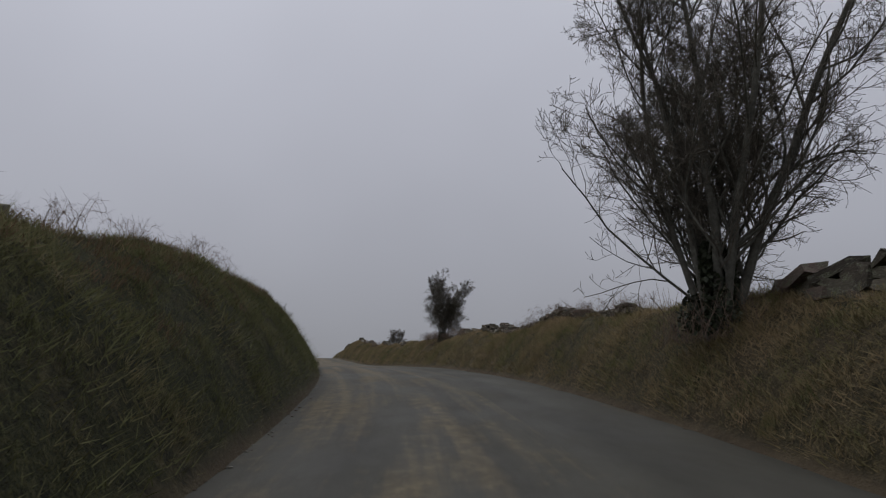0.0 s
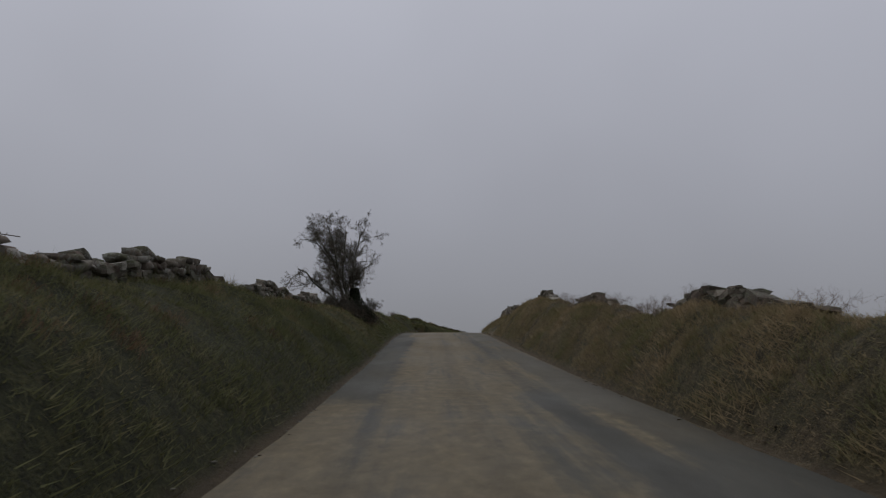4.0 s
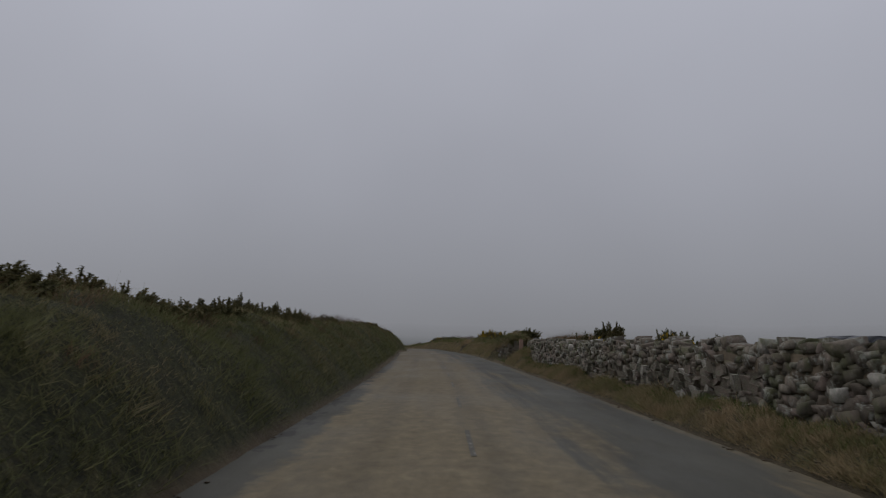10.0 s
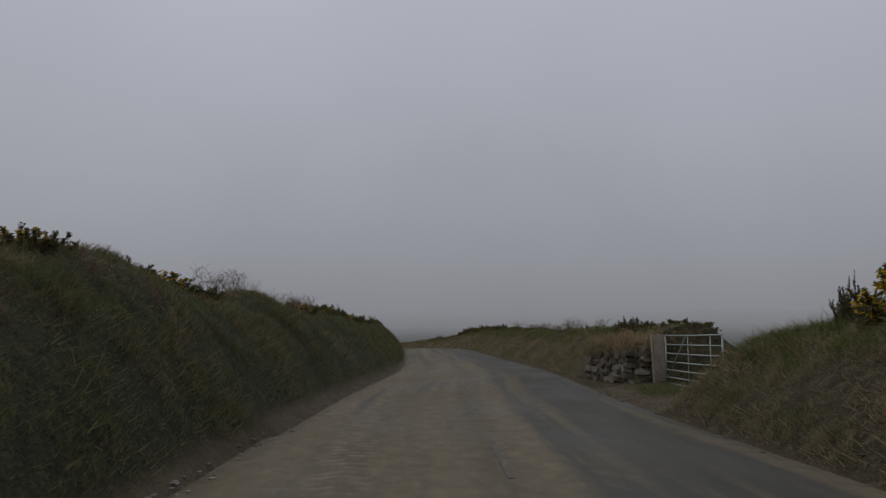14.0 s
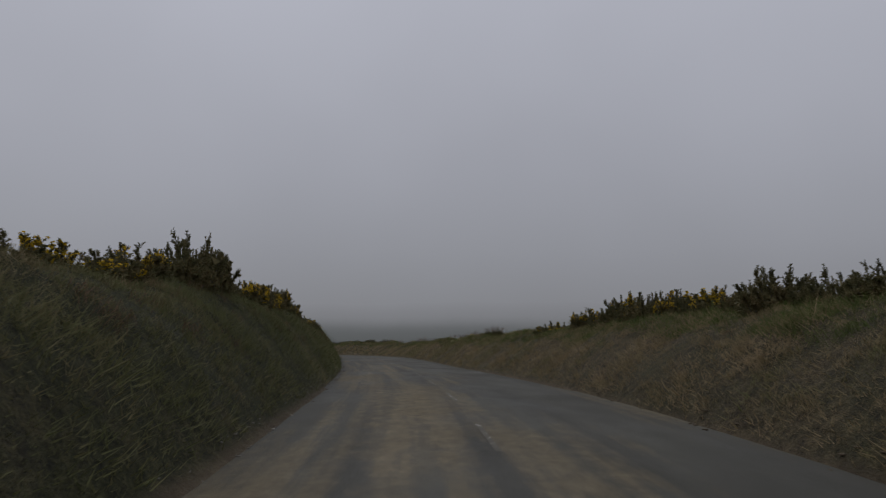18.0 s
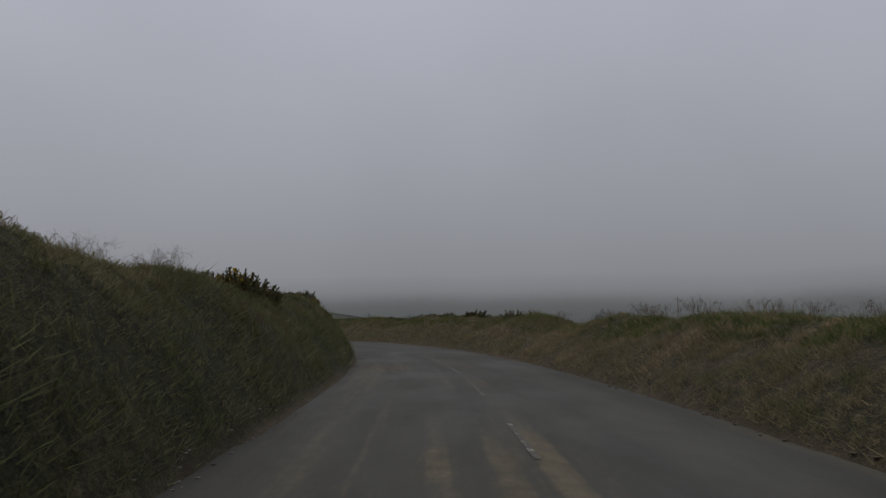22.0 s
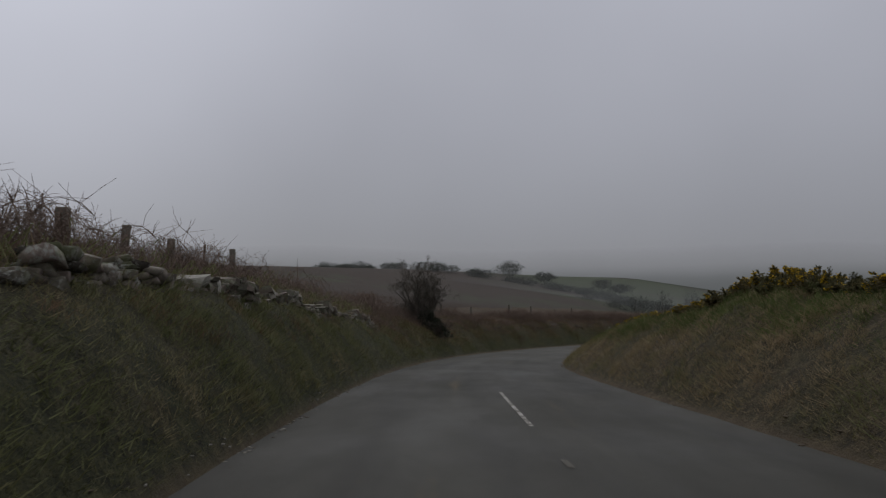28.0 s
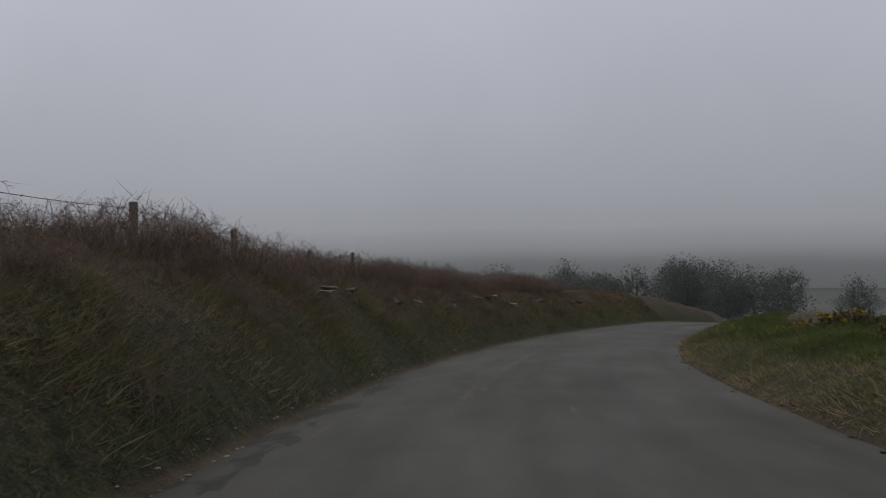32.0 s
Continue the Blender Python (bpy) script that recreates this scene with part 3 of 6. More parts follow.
# ---- mesh helpers ----
def mesh_of(name, verts, faces, mat, uv=None, smooth=False):
    """A mesh from arrays of places and of faces (a list of (n, k) index arrays); uv: a place for each vertex."""
    me = bpy.data.meshes.new(name)
    verts = np.asarray(verts, np.float32).reshape(-1, 3)
    faces = [np.asarray(f, np.int32) for f in faces if len(f)]
    loops = np.concatenate([f.ravel() for f in faces])
    sizes = np.concatenate([np.full(len(f), f.shape[1], np.int32) for f in faces])
    me.vertices.add(len(verts))
    me.vertices.foreach_set("co", verts.ravel())
    me.loops.add(len(loops))
    me.loops.foreach_set("vertex_index", loops)
    me.polygons.add(len(sizes))
    me.polygons.foreach_set("loop_start", np.concatenate([[0], np.cumsum(sizes)[:-1]]).astype(np.int32))
    if smooth:
        me.polygons.foreach_set("use_smooth", np.ones(len(sizes), bool))
    if uv is not None:
        layer = me.uv_layers.new(name="UVMap")
        layer.data.foreach_set("uv", np.asarray(uv, np.float32)[loops].ravel())
    me.update()
    me.validate()
    if mat:
        me.materials.append(mat)
    return me


def child(name, data, parent, label="", m=None):
    ob = new(name, data)
    ob.parent = parent
    if m is not None:
        ob.matrix_basis = m
    return tagged(ob, label)


def part(name, bm, mat, parent, label="", m=None):
    me = bpy.data.meshes.new(name)
    bm.to_mesh(me)
    bm.free()
    me.materials.append(mat)
    return child(name, me, parent, label, m)


def thing(name, label, category, group="", m=None):
    ob = new(name)
    ob.empty_display_size = 0.3
    if m is not None:
        ob.matrix_basis = m
    return tagged(ob, label, category, group)


def grid_faces(rows, cols):
    i = np.arange((rows - 1) * (cols - 1))
    a = (i // (cols - 1)) * cols + i % (cols - 1)
    return np.stack([a, a + 1, a + cols + 1, a + cols], 1)


def tubes(lines, sides=5):
    """Tubes along lines of (places, radii), as arrays of places and quads."""
    allv, allf, base = [], [], 0
    turn = np.arange(sides) * 2 * np.pi / sides
    ring = np.stack([np.cos(turn), np.sin(turn)], 1)
    for pts, rad in lines:
        pts = np.asarray(pts, float)
        d = np.gradient(pts, axis=0)
        d /= np.linalg.norm(d, axis=1, keepdims=True) + 1e-9
        ref = np.array([0.31, 0.17, 0.93]) if abs(d[0, 2]) < 0.8 else np.array([0.95, 0.2, 0.1])
        x = np.cross(d, ref)
        x /= np.linalg.norm(x, axis=1, keepdims=True) + 1e-9
        y = np.cross(d, x)
        v = pts[:, None] + np.asarray(rad)[:, None, None] * (ring[None, :, :1] * x[:, None] + ring[None, :, 1:] * y[:, None])
        n = len(pts)
        i = np.arange((n - 1) * sides)
        a, b = (i // sides) * sides + i % sides, (i // sides) * sides + (i + 1) % sides
        allv.append(v.reshape(-1, 3))
        allf.append(np.stack([a, b, b + sides, a + sides], 1) + base)
        base += n * sides
    return np.concatenate(allv), np.concatenate(allf)


def box_bm(x, y, z, bevel=0.01, at=(0, 0, 0), segments=1):
    bm = bmesh.new()
    bmesh.ops.create_cube(bm, size=1, matrix=Matrix.Translation(at) @ Matrix.Diagonal((x, y, z, 1)))
    if bevel:
        bmesh.ops.bevel(bm, geom=bm.edges[:], offset=bevel, segments=segments, affect="EDGES")
    return bm


def pole_bm(points, radius, sides=8):
    v, f = tubes([(points, np.full(len(points), radius))], sides)
    bm = bmesh.new()
    vs = [bm.verts.new(p) for p in v]
    for q in f:
        bm.faces.new([vs[i] for i in q])
    for ring in (vs[:sides][::-1], vs[-sides:]):
        bm.faces.new(ring)
    for q in bm.faces:
        q.smooth = len(q.verts) == 4
    return bm


# ---- the ground along the road, the road and its lines ----
def build_ground():
    s = np.concatenate([np.arange(-25, S_MAX - 2, 0.5)])
    cols = np.concatenate([-np.array([46, 40, 30, 22, 16, 12]), -np.arange(9.5, 2.2, -0.22), [-1.2, 1.2], np.arange(2.2, 9.6, 0.22), [12, 16, 22, 30, 40, 46]])
    ss, ll = np.meshgrid(s, cols, indexing="ij")
    h = ground_height(ss, ll)
    h = np.where(np.abs(ll) > 45, h - 3, h)
    v = spot(ss.ravel(), ll.ravel(), h.ravel())
    me = mesh_of("ground", v, [grid_faces(len(s), len(cols))], TURF, np.stack([ll.ravel(), ss.ravel()], 1), True)
    edge = np.where(ll < 0, LEFT_EDGE(ss), RIGHT_EDGE(ss))
    at = me.attributes.new("from_road", "FLOAT", "POINT")
    trodden = np.maximum(openings(ss, np.abs(ll), -1) * (ll < 0) * (np.abs(ll) < 6.2), openings(ss, np.abs(ll), 1) * (ll > 0) * (np.abs(ll) < 4.6))
    earthy = 0.5 * gap(ss, 113, 131, 1.5) * (ll < 0) + 0.2 * gap(ss, 172, 240, 6) * (ll < 0)
    trodden = ramp(trodden, 0.5, 1.0)
    at.data.foreach_set("value", ((np.abs(ll) - edge) * (1 - trodden) - 0.08 * trodden - earthy).ravel().astype(np.float32))
    brown = ramp(ss, 376, 396) * (ll < 0) * ramp(np.abs(ll), LEFT_EDGE(ss) + 0.9, LEFT_EDGE(ss) + 2.2)
    brown = np.maximum(brown, ramp(ss, 424, 434) * (ll < 0) * ramp(np.abs(ll), LEFT_EDGE(ss) + 0.6, LEFT_EDGE(ss) + 2.0))
    tilled = ((ll < -9.6) & (ss > 105) & (ss < 262)).astype(float)
    at = me.attributes.new("tilled", "FLOAT", "POINT")
    at.data.foreach_set("value", tilled.ravel().astype(np.float32))
    at = me.attributes.new("heath", "FLOAT", "POINT")
    at.data.foreach_set("value", brown.ravel().astype(np.float32))
    tagged(new("ground", me), "grassy hedge banks and verges along the lane", "ground", kind="structure")


def road_wobble(s, side):
    return 0.10 * np.sin(s * 0.53 + side) * np.sin(s * 0.17) * (2 - side) + 0.07 * np.sin(s * 1.3 + side) + 0.06 * np.sin(s * 3.1 + 2 * side) + 0.04 * np.sin(s * 7.3 + side)


def build_road():
    s = np.arange(-25, S_MAX - 3, 0.4)
    u = np.linspace(-1, 1, 13)
    ss, uu = np.meshgrid(s, u, indexing="ij")
    ll = np.where(uu < 0, uu * (LEFT_EDGE(ss) + 0.1 + road_wobble(ss, 1)), uu * (RIGHT_EDGE(ss) + 0.1 + road_wobble(ss, 2)))
    h = -0.045 * uu ** 2 + 0.008 * lumps(ss * 0.6, ll)
    v = spot(ss.ravel(), ll.ravel(), h.ravel())
    me = mesh_of("road", v, [grid_faces(len(s), len(u))], ROAD, np.stack([ll.ravel(), ss.ravel()], 1), True)
    tagged(new("road", me), "narrow asphalt lane smeared with dried tan mud", "road", kind="structure")


def build_lines():
    marks = [(143.6 + 6 * i, 2.4) for i in range(40)] + [(385.0, 0.5), (388.3, 0.4), (391.5, 0.5), (394.6, 0.35), (397.6, 0.5), (400.4, 0.4), (403.4, 5.8), (441.0, 0.5), (447.2, 0.6), (453, 0.6)]
    for i, (a, length) in enumerate(marks):
        if i < 40 and a > 381:
            continue
        s = np.linspace(a, a + length, 9)
        ss, ll = np.meshgrid(s, np.array([-0.032, 0.032]), indexing="ij")
        ll = ll + np.interp(ss, [140, 190, 290, 320, 360, 405], [-0.48, -0.15, -0.05, 0.07, 0.18, 0.34])
        u2 = (ll / 2.9) ** 2
        v = spot(ss.ravel(), ll.ravel(), (-0.045 * u2 + 0.008 * lumps(ss * 0.6, ll)).ravel() + 0.006)
        me = mesh_of("centre_line_mark", v, [grid_faces(9, 2)], SOUND_LINE if length > 3 else LINE, np.stack([ll.ravel(), ss.ravel()], 1))
        tagged(new("centre_line_mark", me), "worn white dash of the road's centre line", "road marking", "centre line dashes")


def far_height(x, y):
    """World height of the open land, from the nearest stretch of the road."""
    st = stations[::8]
    c, a = axis(st)
    best = ((x[:, None] - c[None, :, 0]) ** 2 + (y[:, None] - c[None, :, 1]) ** 2).argmin(1)
    dx, dy = x - c[best, 0], y - c[best, 1]
    l = dx * np.cos(a[best]) + dy * np.sin(a[best])
    dist = np.hypot(dx, dy)
    l = np.where(l < 0, -dist, dist)
    h = field_height(st[best], l) - 0.5 - 3.5 * (1 - ramp(dist, 30, 50))
    h = h + 1.5 * np.sin(x * 0.013 + 1) * np.sin(y * 0.011) * ramp(dist, 60, 160)
    h = h - 2.8 * gap(st[best], 100, 270, 10) * (l < 0)
    z = c[best, 2] + h
    # the hillside and the valley past the last bend
    slope = 0.2 - 0.165 * (x + 140) - 0.055 * np.clip(y - 400, 0, 200)
    slope = np.clip(slope, -11, 3.3) - 3.5 * (1 - ramp(dist, 34, 48))
    k = ramp(y, 296, 326) * (1 - ramp(y, 700, 1500))
    return z * (1 - k) + slope * k


def build_far_ground():
    base = np.concatenate([-np.geomspace(4200, 420, 12), np.arange(-400, 401, 10), np.geomspace(420, 4200, 12)])
    gx, gy = np.meshgrid(base - 40, base + 150, indexing="ij")
    z = far_height(gx.ravel(), gy.ravel())
    v = np.stack([gx.ravel(), gy.ravel(), z], 1)
    me = mesh_of("open_land", v, [grid_faces(len(base), len(base))[:, ::-1]], FIELD, None, True)
    d = np.hypot(gx.ravel() + 75, gy.ravel() - 300)
    lush = 0.9 * ramp(gy.ravel(), 392, 402) * (1 - ramp(d, 105, 125)) - 0.9 * (1 - ramp(gy.ravel(), 338, 350)) + 0.3 * ramp(d, 140, 170)
    lush = np.where(gy.ravel() > 240, lush, 0.6)
    at = me.attributes.new("lush", "FLOAT", "POINT")
    at.data.foreach_set("value", lush.astype(np.float32))
    tagged(new("open_land", me), "rough green pasture and brown heath in mist", "ground", kind="structure")


build_ground()
build_road()
build_lines()
build_far_ground()


# ---- grass ----
def grass(name, side, s0, s1, density, mat, label, u0=-0.02, u1=1.15, length=(0.07, 0.20), droop=0.9, width=0.0056, seed=1, outward=0.2):
    rng = np.random.default_rng(seed)
    n = int((s1 - s0) * 3.0 * density * 5.2)
    s, u = rng.uniform(s0, s1, n), rng.uniform(u0, u1, n)
    # tufts: part of the blades gather round centres
    k = n // 14
    cs, cu = rng.uniform(s0, s1, k), rng.uniform(u0, u1, k)
    pick = rng.integers(0, k, n)
    tuft = rng.random(n) < 0.5
    s = np.where(tuft, cs[pick] + rng.normal(0, 0.13, n), s)
    u = np.where(tuft, cu[pick] + rng.normal(0, 0.025, n), u)
    edge = LEFT_EDGE(s) if side < 0 else RIGHT_EDGE(s)
    crest = LEFT_CREST(s) if side < 0 else RIGHT_CREST(s)
    l = side * (edge + u * (crest - edge))
    h = ground_height(s, l)
    keep = (u > -0.01 + 0.06 * rng.random(n)) & (np.abs(l) < 9.3)
    if side < 0:
        verge = 0.45 * gap(s, 113, 131, 1.5) + 0.2 * gap(s, 172, 240, 6)
        keep &= np.abs(l) - edge > verge * rng.uniform(0.7, 1.15, n)
    if name != "gateway_grass":
        bare = np.maximum(openings(s, np.abs(l), side), cut_back(s, np.abs(l), side))
        keep &= rng.random(n) > bare * 0.9
    s, l, h, u = s[keep], l[keep], h[keep], u[keep]
    n = len(s)
    _, a = axis(s)
    base = spot(s, l, h - 0.02)
    out = np.stack([-side * np.cos(a), -side * np.sin(a), 0 * a], 1)
    fwd = np.stack([-np.sin(a), np.cos(a), 0 * a], 1)
    up = np.array([0, 0, 1.0])
    size = rng.uniform(*length, n)[:, None] * (0.75 + 0.5 * rng.random(n)[:, None])
    size = size * np.clip(1.0 + 1.1 * lumps(s * 2.3 + 40, l * 2.6)[:, None], 0.45, 2.0)
    sway = rng.normal(0, 1.0, n)[:, None]
    lean = (outward * (1.1 - np.clip(u, 0, 1)) + rng.normal(0, 0.55, n))[:, None]
    d0 = up * 0.85 + out * lean + fwd * sway
    d0 /= np.linalg.norm(d0, axis=1, keepdims=True)
    d1 = d0 + out * lean * 0.9 + fwd * sway * 0.6 - up * (droop * rng.uniform(0.3, 1.5, n)[:, None])
    d1 /= np.linalg.norm(d1, axis=1, keepdims=True)
    w = np.cross(d0, rng.normal(size=(n, 3)))
    w /= np.linalg.norm(w, axis=1, keepdims=True)
    w *= width * rng.uniform(0.6, 1.5, n)[:, None]
    tip = base + (d0 + d1 * 0.45) * size * 0.8
    facing_road = (np.cross(w, tip - base) * (out + up * 0.4)).sum(1) > 0
    w = np.where(facing_road[:, None], w, -w)
    v = np.stack([base - w, base + w, tip], 1).reshape(-1, 3)
    me = mesh_of(name, v, [np.arange(len(v)).reshape(-1, 3)], mat)
    soft = np.repeat(up * 0.8 + out * 0.5 + rng.normal(0, 0.25, (n, 3)), 3, 0)
    soft /= np.linalg.norm(soft, axis=1, keepdims=True)
    at = me.attributes.new("custom_normal", "FLOAT_VECTOR", "POINT")
    at.data.foreach_set("vector", soft.astype(np.float32).ravel())
    return tagged(new(name, me), label, "grass", kind="stuff")


for i, (a, b) in enumerate(((-8, 90), (90, 190), (190, 290), (290, 385))):
    grass("left_bank_grass", -1, a, b, 95, GREEN_BLADE, "long dark green grass mixed with dead stems on the bank", seed=10 + i)
grass("left_bank_grass", -1, 385, 424, 75, GREEN_BLADE, "dark grass and dead stems on the bank", 0.0, 0.9, seed=15)
grass("left_bank_grass", -1, 424, 505, 75, GREEN_BLADE, "dark grass and dead stems at the foot of the bank", 0.0, 0.55, seed=17)
grass("left_bank_bracken", -1, 424, 505, 85, RUSSET_BLADE, "russet dead bracken on the bank", 0.15, 1.7, (0.12, 0.36), seed=16)
for i, (a, b) in enumerate(((-8, 100), (100, 200), (200, 300), (300, 400), (400, 440))):
    grass("right_bank_grass", 1, a, b, 85, TAN_BLADE, "long dry tan winter grass with green tufts on the bank", seed=20 + i)
grass("right_bank_green", 1, 200, 500, 75, FRESH_BLADE, "green grass over the crest of the bank", 0.5, 1.3, seed=29)
grass("gateway_grass", 1, 172, 197, 60, RUSSET_BLADE, "russet dead bracken on the bank behind the gateway", 1.5, 3.6, (0.2, 0.45), seed=31)
grass("right_bank_grass", 1, 187.5, 198, 90, TAN_BLADE, "long dry grass over the bank beside the gateway", 1.0, 2.0, seed=30)
grass("gateway_grass", -1, 122.5, 131, 50, FRESH_BLADE, "green grass in the open gateway", 1.3, 2.6, (0.08, 0.2), seed=32)
grass("gateway_grass", 1, 94, 105, 40, TAN_BLADE, "short trodden grass before the steel gate", 0.5, 2.4, (0.06, 0.18), seed=33)
grass("gateway_grass", 1, 181.5, 187.2, 70, FRESH_BLADE, "short grass in the gateway", 0.2, 2.0, (0.08, 0.22), seed=34)
grass("gateway_grass", 1, 214.3, 221.7, 60, FRESH_BLADE, "short grass before the steel gate", 0.25, 1.6, (0.06, 0.18), seed=35)
grass("left_bank_bracken", -1, 392, 424, 70, RUSSET_BLADE, "russet dead bracken behind the ruined wall", 0.85, 2.0, (0.12, 0.36), seed=18)
grass("right_bank_green", 1, 388, 500, 60, FRESH_BLADE, "fresh green grass on the upper bank", 0.4, 1.15, seed=36)
grass("right_bank_grass", 1, 440, 500, 35, TAN_BLADE, "dry tan grass low on the bank", 0.0, 0.6, seed=37)
grass("right_bank_green", 1, 432, 500, 70, FRESH_BLADE, "fresh green grass on the low bank", 0.1, 1.3, seed=38)


def tussocks(name, side, s0, s1, per_metre, mat, label, u0, u1, blades=34, size=(0.18, 0.42), seed=1, wide=0.12, hang=1.0):
    """Clumps of long blades that arch over and hang down the face of the bank."""
    rng = np.random.default_rng(seed)
    k = int((s1 - s0) * per_metre)
    cs, cu = rng.uniform(s0, s1, k), rng.uniform(u0, u1, k)
    # clumps gather in patches
    keep = lumps(cs * 0.55 + 7, cu * 3.0 + side) + rng.normal(0, 0.3, k) > -0.5
    cs, cu = np.repeat(cs[keep], blades), np.repeat(cu[keep], blades)
    n = len(cs)
    s = cs + rng.normal(0, wide, n)
    edge, crest = (LEFT_EDGE(s), LEFT_CREST(s)) if side < 0 else (RIGHT_EDGE(s), RIGHT_CREST(s))
    l = side * (edge + cu * (crest - edge) + rng.normal(0, wide * 0.6, n))
    ok = (np.maximum(openings(s, np.abs(l), side), cut_back(s, np.abs(l), side)) < 0.3) & (np.abs(l) > edge + 0.05)
    s, l = s[ok], l[ok]
    n = len(s)
    _, a = axis(s)
    base = spot(s, l, ground_height(s, l) - 0.02)
    out = np.stack([-side * np.cos(a), -side * np.sin(a), 0 * a], 1)
    fwd = np.stack([-np.sin(a), np.cos(a), 0 * a], 1)
    up = np.array([0, 0, 1.0])
    sway, lean = rng.normal(0, 0.62, n)[:, None], rng.uniform(0.0, 0.7, n)[:, None] * hang
    long = rng.uniform(*size, n)[:, None]
    d0 = up * 0.8 + out * lean + fwd * sway
    d0 /= np.linalg.norm(d0, axis=1, keepdims=True)
    d1 = out * lean * 0.5 + fwd * sway * 0.35 - up * rng.uniform(0.5, 1.5, n)[:, None] * hang + up * 0.8 * (1 - hang)
    d1 /= np.linalg.norm(d1, axis=1, keepdims=True)
    w = np.cross(out + up * 0.3, d0) + rng.normal(0, 0.3, (n, 3))
    w *= 0.0038 / np.linalg.norm(w, axis=1, keepdims=True)
    mid = base + d0 * long * 0.45
    tip = mid + d1 * long * 0.6
    front = (np.cross(w, tip - base) * (out + up * 0.4)).sum(1) > 0
    w = np.where(front[:, None], w, -w)
    v = np.stack([base - w, base + w, mid + w * 0.8, mid - w * 0.8, tip], 1).reshape(-1, 3)
    i = np.arange(n)[:, None] * 5
    me = mesh_of(name, v, [i + np.array([[0, 1, 2, 3]]), i + np.array([[3, 2, 4]])], mat)
    soft = np.repeat(up * 0.7 + out * 0.6 + rng.normal(0, 0.25, (n, 3)), 5, 0)
    soft /= np.linalg.norm(soft, axis=1, keepdims=True)
    at = me.attributes.new("custom_normal", "FLOAT_VECTOR", "POINT")
    at.data.foreach_set("vector", soft.astype(np.float32).ravel())
    tagged(new(name, me), label, "grass", kind="stuff")


tussocks("tan_tussocks", 1, -6, 440, 13, TAN_BLADE, "tussocks of long dead tan grass hanging down the bank", 0.06, 1.0, 48, (0.14, 0.34), seed=81)
tussocks("green_tussocks", 1, -6, 140, 2.2, GREEN_BLADE, "green tussocks among the dead grass of the bank", 0.05, 0.8, 36, (0.2, 0.4), seed=80)
tussocks("green_tussocks", 1, 140, 490, 7.0, FRESH_BLADE, "green tussocks along the top of the bank", 0.5, 1.15, seed=82)
tussocks("green_tussocks", -1, -6, 445, 13, GREEN_BLADE, "dark green tussocks hanging down the bank", 0.06, 1.1, 48, (0.12, 0.30), seed=83)
tussocks("dead_tussocks", -1, -6, 480, 2.6, RUSSET_BLADE, "patches of russet dead stems on the bank", 0.3, 1.15, seed=84)
tussocks("russet_tussocks", -1, -6, 48, 5.0, RUSSET_BLADE, "russet and tan dead stems along the top of the bank", 0.55, 1.1, seed=89)
tussocks("pale_tussocks", -1, -6, 50, 2.2, TAN_BLADE, "pale dead grass along the top of the bank", 0.6, 1.1, seed=90)
tussocks("pale_tussocks", -1, 50, 440, 3.2, TAN_BLADE, "pale dead grass along the crest of the bank", 0.72, 1.2, seed=85)
tussocks("crest_tufts", -1, -6, 445, 2.6, GREEN_BLADE, "ragged tufts along the crest of the bank", 0.85, 1.2, 22, (0.08, 0.24), 86, 0.08, 0.35)
tussocks("crest_tufts", 1, -6, 108, 2.4, TAN_BLADE, "ragged dry tufts along the crest of the bank", 0.85, 1.15, 22, (0.08, 0.24), 87, 0.08, 0.35)
tussocks("crest_tufts", 1, 188, 460, 2.4, FRESH_BLADE, "ragged tufts along the crest of the bank", 0.85, 1.15, 22, (0.08, 0.24), 88, 0.08, 0.35)


# ---- stones and dry stone walls ----
random.seed(12)
def stone_variants(count=14):
    out = []
    rng = random.Random(7)
    for i in range(count):
        bm = bmesh.new()
        bmesh.ops.create_cube(bm, size=1.0)
        for v in bm.verts:
            v.co += Vector([rng.uniform(-0.15, 0.12) * math.copysign(1, c) for c in v.co])
        # knock off corners and edges
        for _ in range(5):
            way = Vector([rng.choice((-1, 1)) * rng.uniform(0.25, 1.0) for _ in range(3)])
            way[rng.randrange(3)] *= rng.uniform(0.1, 1.0)
            way.normalize()
            reach = max(v.co.dot(way) for v in bm.verts)
            cut = bmesh.ops.bisect_plane(bm, geom=bm.verts[:] + bm.edges[:] + bm.faces[:], plane_co=way * reach * rng.uniform(0.74, 0.95), plane_no=way, clear_outer=True)
            rim = [e for e in cut["geom_cut"] if isinstance(e, bmesh.types.BMEdge)]
            bmesh.ops.holes_fill(bm, edges=rim)
        bmesh.ops.triangulate(bm, faces=bm.faces[:])
        bmesh.ops.recalc_face_normals(bm, faces=bm.faces[:])
        me = bpy.data.meshes.new("stone")
        bm.to_mesh(me)
        bm.free()
        me.materials.append(STONE)
        out.append(me)
    return out


STONES = stone_variants()
STONE_V = []
for _me in STONES:
    _v = np.empty(len(_me.vertices) * 3, np.float32)
    _me.vertices.foreach_get("co", _v)
    STONE_V.append((_v.reshape(-1, 3), np.array([p.vertices[:] for p in _me.polygons])))


